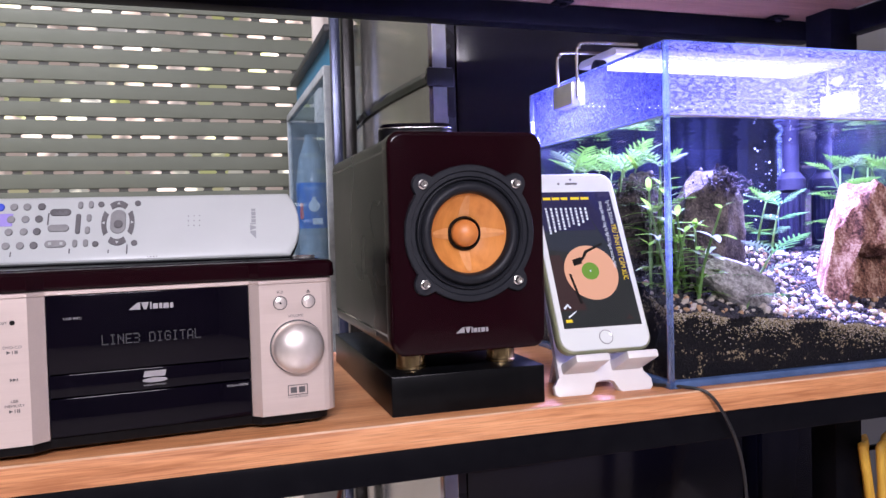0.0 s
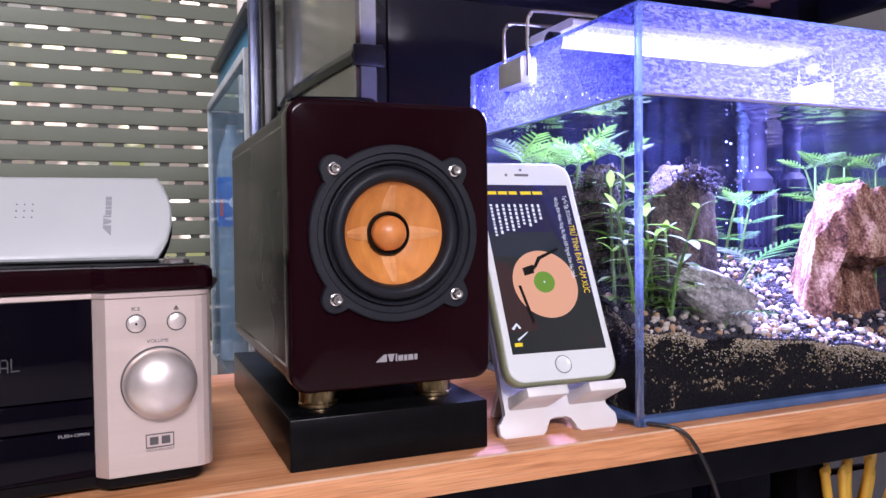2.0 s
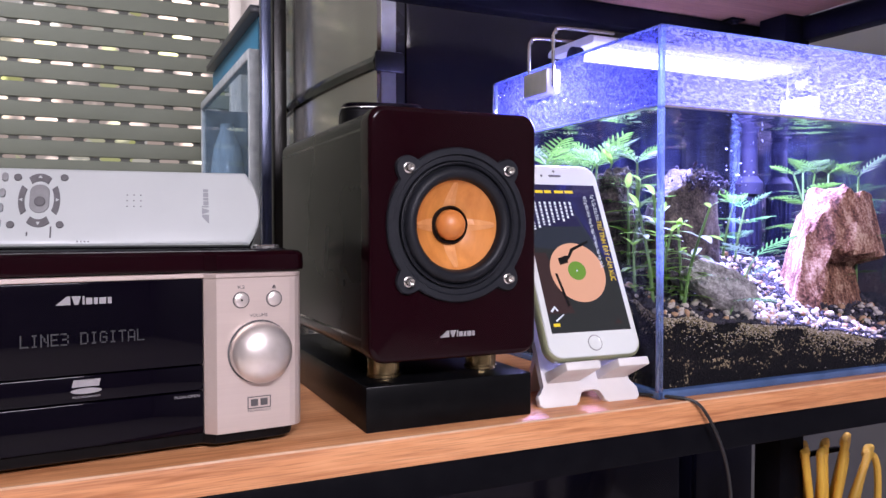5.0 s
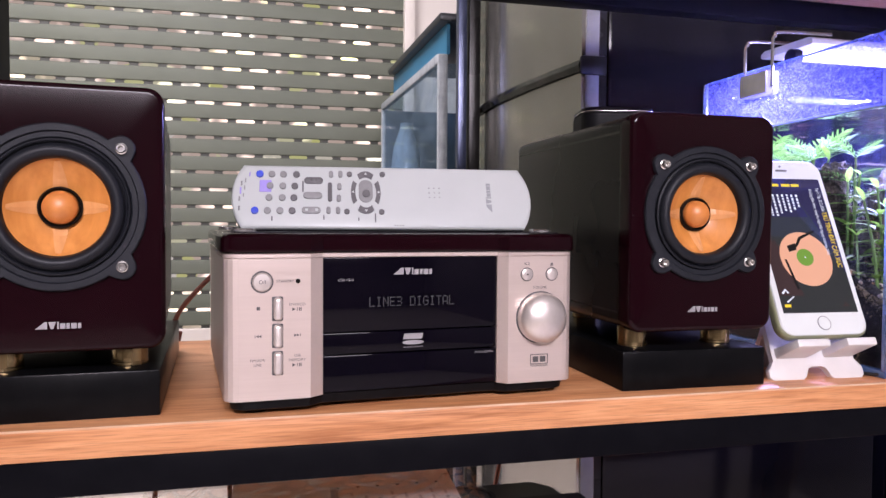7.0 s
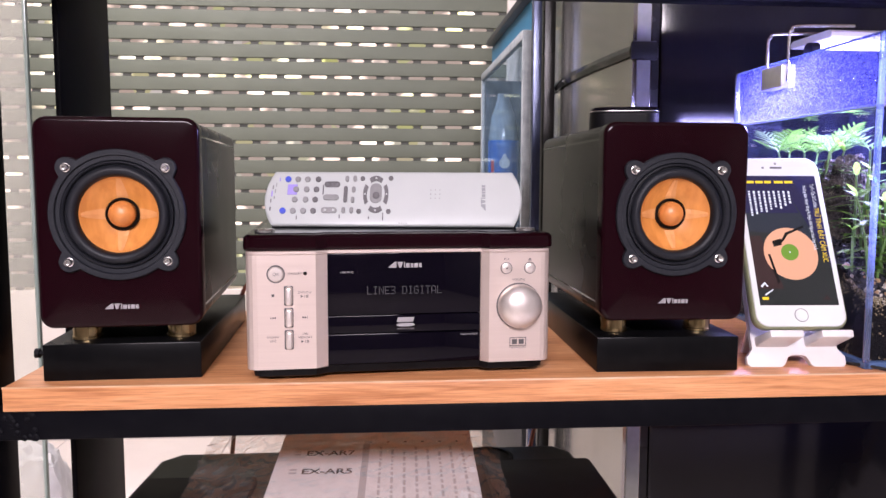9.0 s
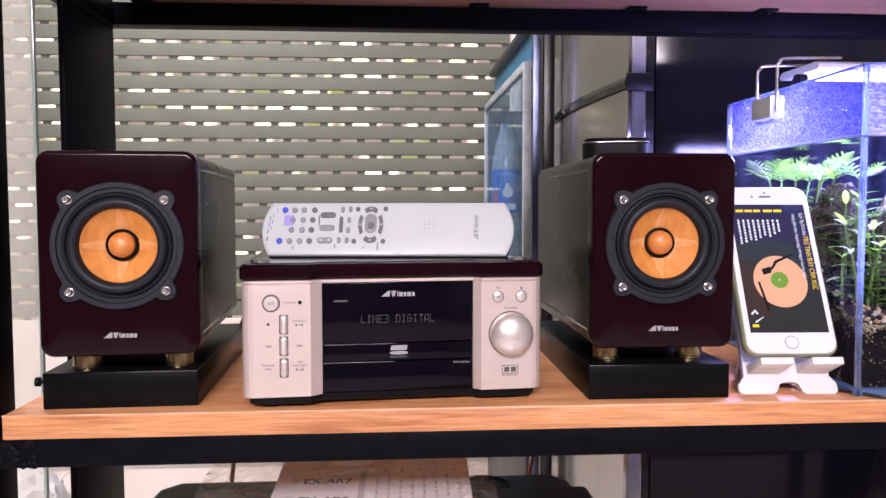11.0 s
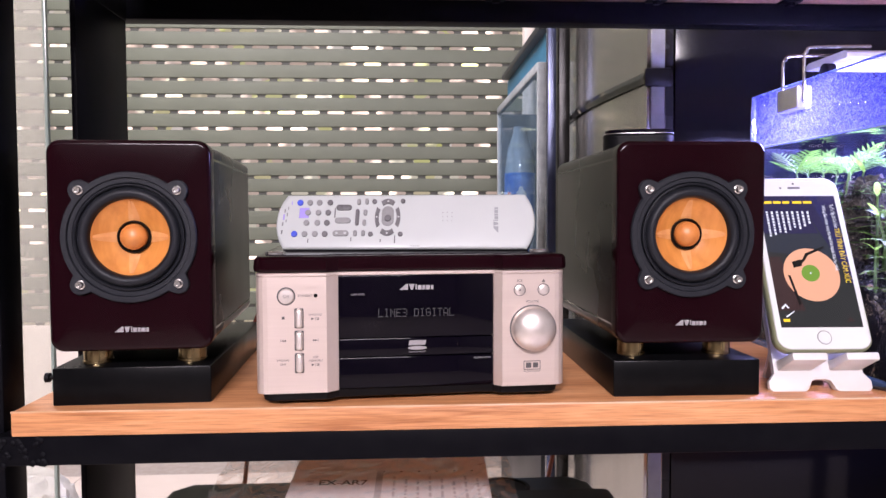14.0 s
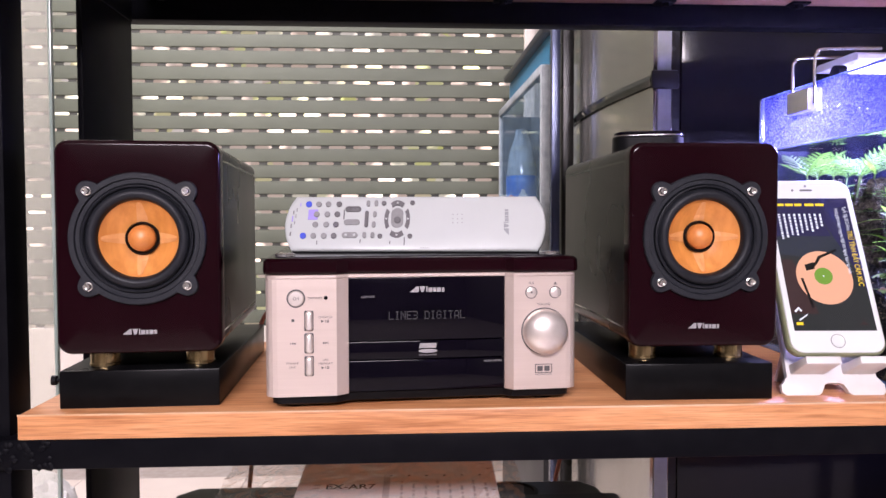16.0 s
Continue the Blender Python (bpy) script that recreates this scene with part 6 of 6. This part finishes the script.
def far_tank():
    t = thing("glass_tank", pose(-0.016, 0, 0), "dim glass tank with a black lid and worn white frame", "tank")
    x0, x1, y0, y1 = 0.335, 0.80, 1.76, 2.55
    zb, zt = 0.55, 1.31
    part("side_pane", boxed(x0, x0 + 0.006, y0, y1, zb, zt), TANKPANE, t).visible_shadow = False
    part("front_pane", boxed(x0 + 0.007, x1, y0, y0 + 0.006, zb, zt), TANKPANE, t).visible_shadow = False
    part("back_panel", boxed(x1, x1 + 0.01, y0, y1, zb, zt), TANKDIM, t, "dim blue back")
    part("end_panel", boxed(x0 + 0.012, x1, y1 + 0.001, y1 + 0.012, zb, zt), TANKDIM, t, "dim blue back")
    part("corner_post", boxed(x0 - 0.004, x0 + 0.020, y0 - 0.014, y0 - 0.001, zb, zt + 0.02, 0.003), WHITEFRAME, t, "worn white corner")
    part("top_rail", boxed(x0 - 0.003, x0 + 0.012, y0, y1, zt, zt + 0.022, 0.002), WHITEFRAME, t, "worn white rail")
    part("far_post", boxed(x0 - 0.002, x0 + 0.010, y1 - 0.004, y1 + 0.012, zb, zt + 0.02, 0.002), WHITEFRAME, t)
    part("hood_side", boxed(x0 + 0.02, x0 + 0.028, y0, y1 - 0.1, zt + 0.023, 1.405), BLUEBACK, t, "blue hood side")
    part("lid", boxed(x0 - 0.002, x1, y0 - 0.02, y1 - 0.12, 1.406, 1.425, 0.004), LIDBLACK, t, "black lid")
    part("stand", boxed(x0 + 0.01, x1, y0 + 0.01, y1 - 0.01, 0, zb - 0.001, 0.004), LIDBLACK, t, "dark stand")
    part("front_stile", boxed(0.300, 0.318, 1.455, 1.475, 0.2, 1.75, 0.002), mat("dark_blue_stile", (0.03, 0.04, 0.08), 0.25, 0.5, (0.05, 0.06, 0.11), 20), t, "dark blue metal stile")
    # bottle inside
    b = thing("water_bottle", pose(0.376, 2.42, zb + 0.001), "plastic water bottle with a blue label", "bottle")
    part("bottle_body", lathe(bmesh.new(), [(0.042, 0.0), (0.048, 0.006), (0.048, 0.39), (0.050, 0.40), (0.050, 0.55), (0.042, 0.62), (0.022, 0.68), (0.020, 0.70)], flat, seg=32), PETCLEAR, b)
    wrap = part("label", lathe(bmesh.new(), [(0.0512, 0.40), (0.0512, 0.545)], flat, seg=40, cap=False), LABELBLUE, b, "blue wrap label")
    bm = bmesh.new()
    prism(bm, [(0.018 * math.cos(radians(a)), 0.47 + (0.03 if 60 < a < 120 else 0.018) * math.sin(radians(a))) for a in range(0, 360, 15)], lambda u, v, d: (-0.004 + u, -0.0515 + d, v), -0.003, -0.001)
    part("label_drop", bm, LABELWHITE, wrap, "pale drop shape", False)
    part("label_patch", boxed(-0.010, 0.022, -0.0530, -0.0515, 0.412, 0.432), LABELWHITE, wrap, "pale print")
    part("label_patch", boxed(-0.046, -0.036, -0.0370, -0.0345, 0.43, 0.48), LABELRED, wrap, "red print")


def below():
    """What stands and hangs under the board."""
    t = thing("black_case", pose(-0.035, 0.50, 0.5203), "low black plastic case with sloping sides", "case")
    bm = bmesh.new()
    pts = lambda k, yb: [(-0.252 * k, 0.02), (-0.240 * k, yb - 0.020), (-0.222 * k, yb), (0.216 * k, yb), (0.232 * k, yb - 0.020), (0.250 * k, 0.02)]
    rings(bm, [[(x, y, z) for x, y in pts(k, yb)] for k, yb, z in ((0.98, 0.262, 0.0), (1.0, 0.265, 0.006), (1.0, 0.265, 0.126), (0.985, 0.262, 0.130), (0.97, 0.258, 0.131))])
    part("shell", bm, BASE, t)
    part("raised_pad", boxed(-0.232, -0.118, 0.03, 0.170, 0.128, 0.142, 0.006), DARKPL, t, "raised black pad")
    part("raised_pad", boxed(0.120, 0.240, 0.03, 0.196, 0.128, 0.142, 0.006), DARKPL, t, "raised black pad")
    part("round_recess", lathe(bmesh.new(), [(0.030, 0.1305), (0.030, 0.1330), (0.026, 0.1335), (0.025, 0.1315), (0.004, 0.1312)], flat, 0.130, 0.228, 36), DARKPL, t)
    # manual in a clear bag
    b = thing("manual", pose(-0.043, 0.535, 0.6528, 6, 0, -1.5), "printed manual in a crinkled clear plastic bag", "booklet")
    part("pages", boxed(-0.095, 0.113, 0.0, 0.222, 0.0008, 0.007, 0.001), PAPER, b, "white printed pages")
    up = lambda x, y: Matrix.Translation((x, y, 0.0073))
    words("heading", "EX-AR7", 0.0150, up(-0.040, 0.152), INK, b, 0.051, 0.0, 0.0003)
    words("heading", "EX-AR5", 0.0150, up(-0.040, 0.112), INK, b, 0.051, 0.0, 0.0003)
    rnd = random.Random(8)
    bm = bmesh.new()
    for y in (0.152, 0.112):
        for k in (0, 1):
            box(bm, -0.078, -0.071, y + 0.003 - 0.007 * k, y + 0.006 - 0.007 * k, 0.0071, 0.0074)
    box(bm, -0.006, 0.001, 0.01, 0.18, 0.0071, 0.0073)
    part("print_bar", bm, INK_G, b, "", False)
    for c in range(8):
        bm = bmesh.new()
        x = 0.012 + 0.0125 * c
        y = 0.165 - 0.006 * (c % 3)
        while y > 0.02:
            h = 0.003 + 0.010 * rnd.random()
            box(bm, x, x + 0.0028, y - h, y, 0.0071, 0.0073)
            y -= h + 0.004
        part("print_bar", bm, INK_G, b, "", False)
    bm = bmesh.new()
    for c in range(6):
        box(bm, 0.0 + 0.019 * c, 0.003 + 0.019 * c, 0.176, 0.1785, 0.0071, 0.0073)
    part("print_bar", bm, INK, b, "", False)
    bm = bmesh.new()
    nx, ny = 130, 100
    vs = []
    for i in range(nx + 1):
        row = []
        for j in range(ny + 1):
            x, y = -0.175 + 0.315 * i / nx, -0.01 + 0.258 * j / ny
            edge = min(1, max(0, (0.135 - abs(x)) / 0.02)) * min(1, max(0, (0.235 - y) / 0.02))
            loose = 0.45 + 0.9 * max(0.0, min(1.0, (abs(x + 0.012) - 0.085) / 0.03)) + 0.7 * max(0.0, min(1.0, (y - 0.185) / 0.03))
            z = 0.0016 + 0.0075 * edge + loose * (0.0042 * (1 - abs(noise.noise((x * 24 + y * 9, y * 22, 1)))) ** 5 + 0.0026 * (1 - abs(noise.noise((x * 62 - y * 30, y * 48, 5)))) ** 6)
            row.append(bm.verts.new((x, y, z)))
        vs.append(row)
    for i in range(nx):
        for j in range(ny):
            bm.faces.new((vs[i][j], vs[i + 1][j], vs[i + 1][j + 1], vs[i][j + 1]))
    o = part("bag", bm, POLY, b, "crinkled clear plastic bag")
    o.visible_shadow = False
    # thin wires behind the case
    for x, lx, mt in ((-0.205, -0.014, REDWIRE), (-0.145, 0.006, REDWIRE), (-0.125, 0.002, REDWIRE), (0.0, 0.0, CORD), (0.205, -0.030, REDWIRE)):
        w = thing("hanging_wire", pose(0, 0, 0), "thin wire hanging behind the board", "cable", "hanging wires")
        part("wire", tube(bmesh.new(), curve([(x - lx, 0.866, 0.81), (x, 0.872, 0.74), (x + lx, 0.87, 0.62), (x + lx * 1.5, 0.868, 0.53)], 8), 0.0028 if mt is REDWIRE else 0.002, 8), mt, w)
    w = thing("speaker_wire", pose(0, 0, 0), "brown speaker wire rising behind the speaker", "cable")
    part("wire", tube(bmesh.new(), curve([(-0.196, 0.80, 0.805), (-0.185, 0.795, 0.84), (-0.150, 0.790, 0.88), (-0.13, 0.785, 0.90)], 8), 0.0025, 8), REDWIRE, w)
    w = thing("speaker_wire", pose(0, 0, 0), "black speaker wire beside the receiver", "cable")
    part("wire", tube(bmesh.new(), curve([(0.135, 0.82, 0.8035), (0.128, 0.80, 0.83), (0.133, 0.79, 0.87), (0.15, 0.785, 0.90)], 8), 0.0025, 8), CORD, w)
    # coil of yellow hose hung beside the rack
    h = thing("hose_coil", pose(0.938, 0.790, 0.020), "hanging coil of yellow hose", "hose")
    rnd = random.Random(2)
    for i in range(11):
        dx, dy = -0.048 + 0.0105 * i + rnd.uniform(-0.003, 0.003), -0.014 + 0.011 * (i % 3)
        top_, low_ = 0.612 - 0.0016 * abs(i - 4) ** 1.6 + rnd.uniform(-0.016, 0.012), 0.30 + rnd.uniform(-0.03, 0.03)
        sp = 0.0085 + 0.004 * rnd.random()
        bow = 0.034 * max(i - 3, 0) / 7 - 0.006 * max(3 - i, 0) / 3
        mid_ = low_ + 0.6 * (top_ - low_)
        side_l = [(dx * 0.25 - sp, dy, low_), (dx * 0.7 - sp, dy, mid_)]
        side_r = [(dx * 0.7 + sp, dy + 0.014, mid_), (dx * 0.25 + sp, dy + 0.014, low_)]
        arc = [(dx + bow - sp * math.cos(radians(k)), dy + 0.014 * k / 180, top_ - sp + sp * math.sin(radians(k))) for k in (0, 30, 60, 90, 120, 150, 180)]
        pts = curve(side_l + arc + side_r, 10)
        part("loop", tube(bmesh.new(), pts, 0.0052, 18), YELLOW, h)
    pts = curve([(0.03, 0.0, 0.30), (0.05, 0.0, 0.46), (0.085, 0.0, 0.575), (0.110, 0.0, 0.560), (0.105, 0.0, 0.45), (0.06, 0.0, 0.32)], 8)
    part("loop", tube(bmesh.new(), pts, 0.0050, 10), YELLOW, h)
    part("hook", boxed(-0.049, 0.05, 0.014, 0.022, 0.590, 0.596, 0.001), STEEL, h)
    # grey bag on the floor behind
    b = stone("plastic_bag", pose(-0.95, 1.75, 0.17), (0.26, 0.22, 0.19), 14.0, BAGGREY, "crumpled grey plastic bag on the floor", 0.5, 0.3)
    tagged(b, "crumpled grey plastic bag on the floor", "bag", "loose bag")


room()
shutter()
rack()
speaker(pose(0.2266, 0.5245, SHELF, 0, 0, 0.0), "maroon-fronted wood-cone loudspeaker on a black base beside the phone")
speaker(pose(-0.2332, 0.5220, SHELF, 0, 0, 4.4), "maroon-fronted wood-cone loudspeaker on a black base beside the rack post")
plinth(pose(0.2270, 0.5325, SHELF, 0, 0, -0.4), "black satin block under the speaker beside the phone")
plinth(pose(-0.2385, 0.5350, SHELF, 0, 0, 2.4), "black satin block with a small side knob", True)
receiver()
remote()
phone()
small_box()
power_cord()
aquarium()
gravel()
fish_tank_scape()
tank_lamp()
fridge()
low_cabinet()
far_tank()
below()
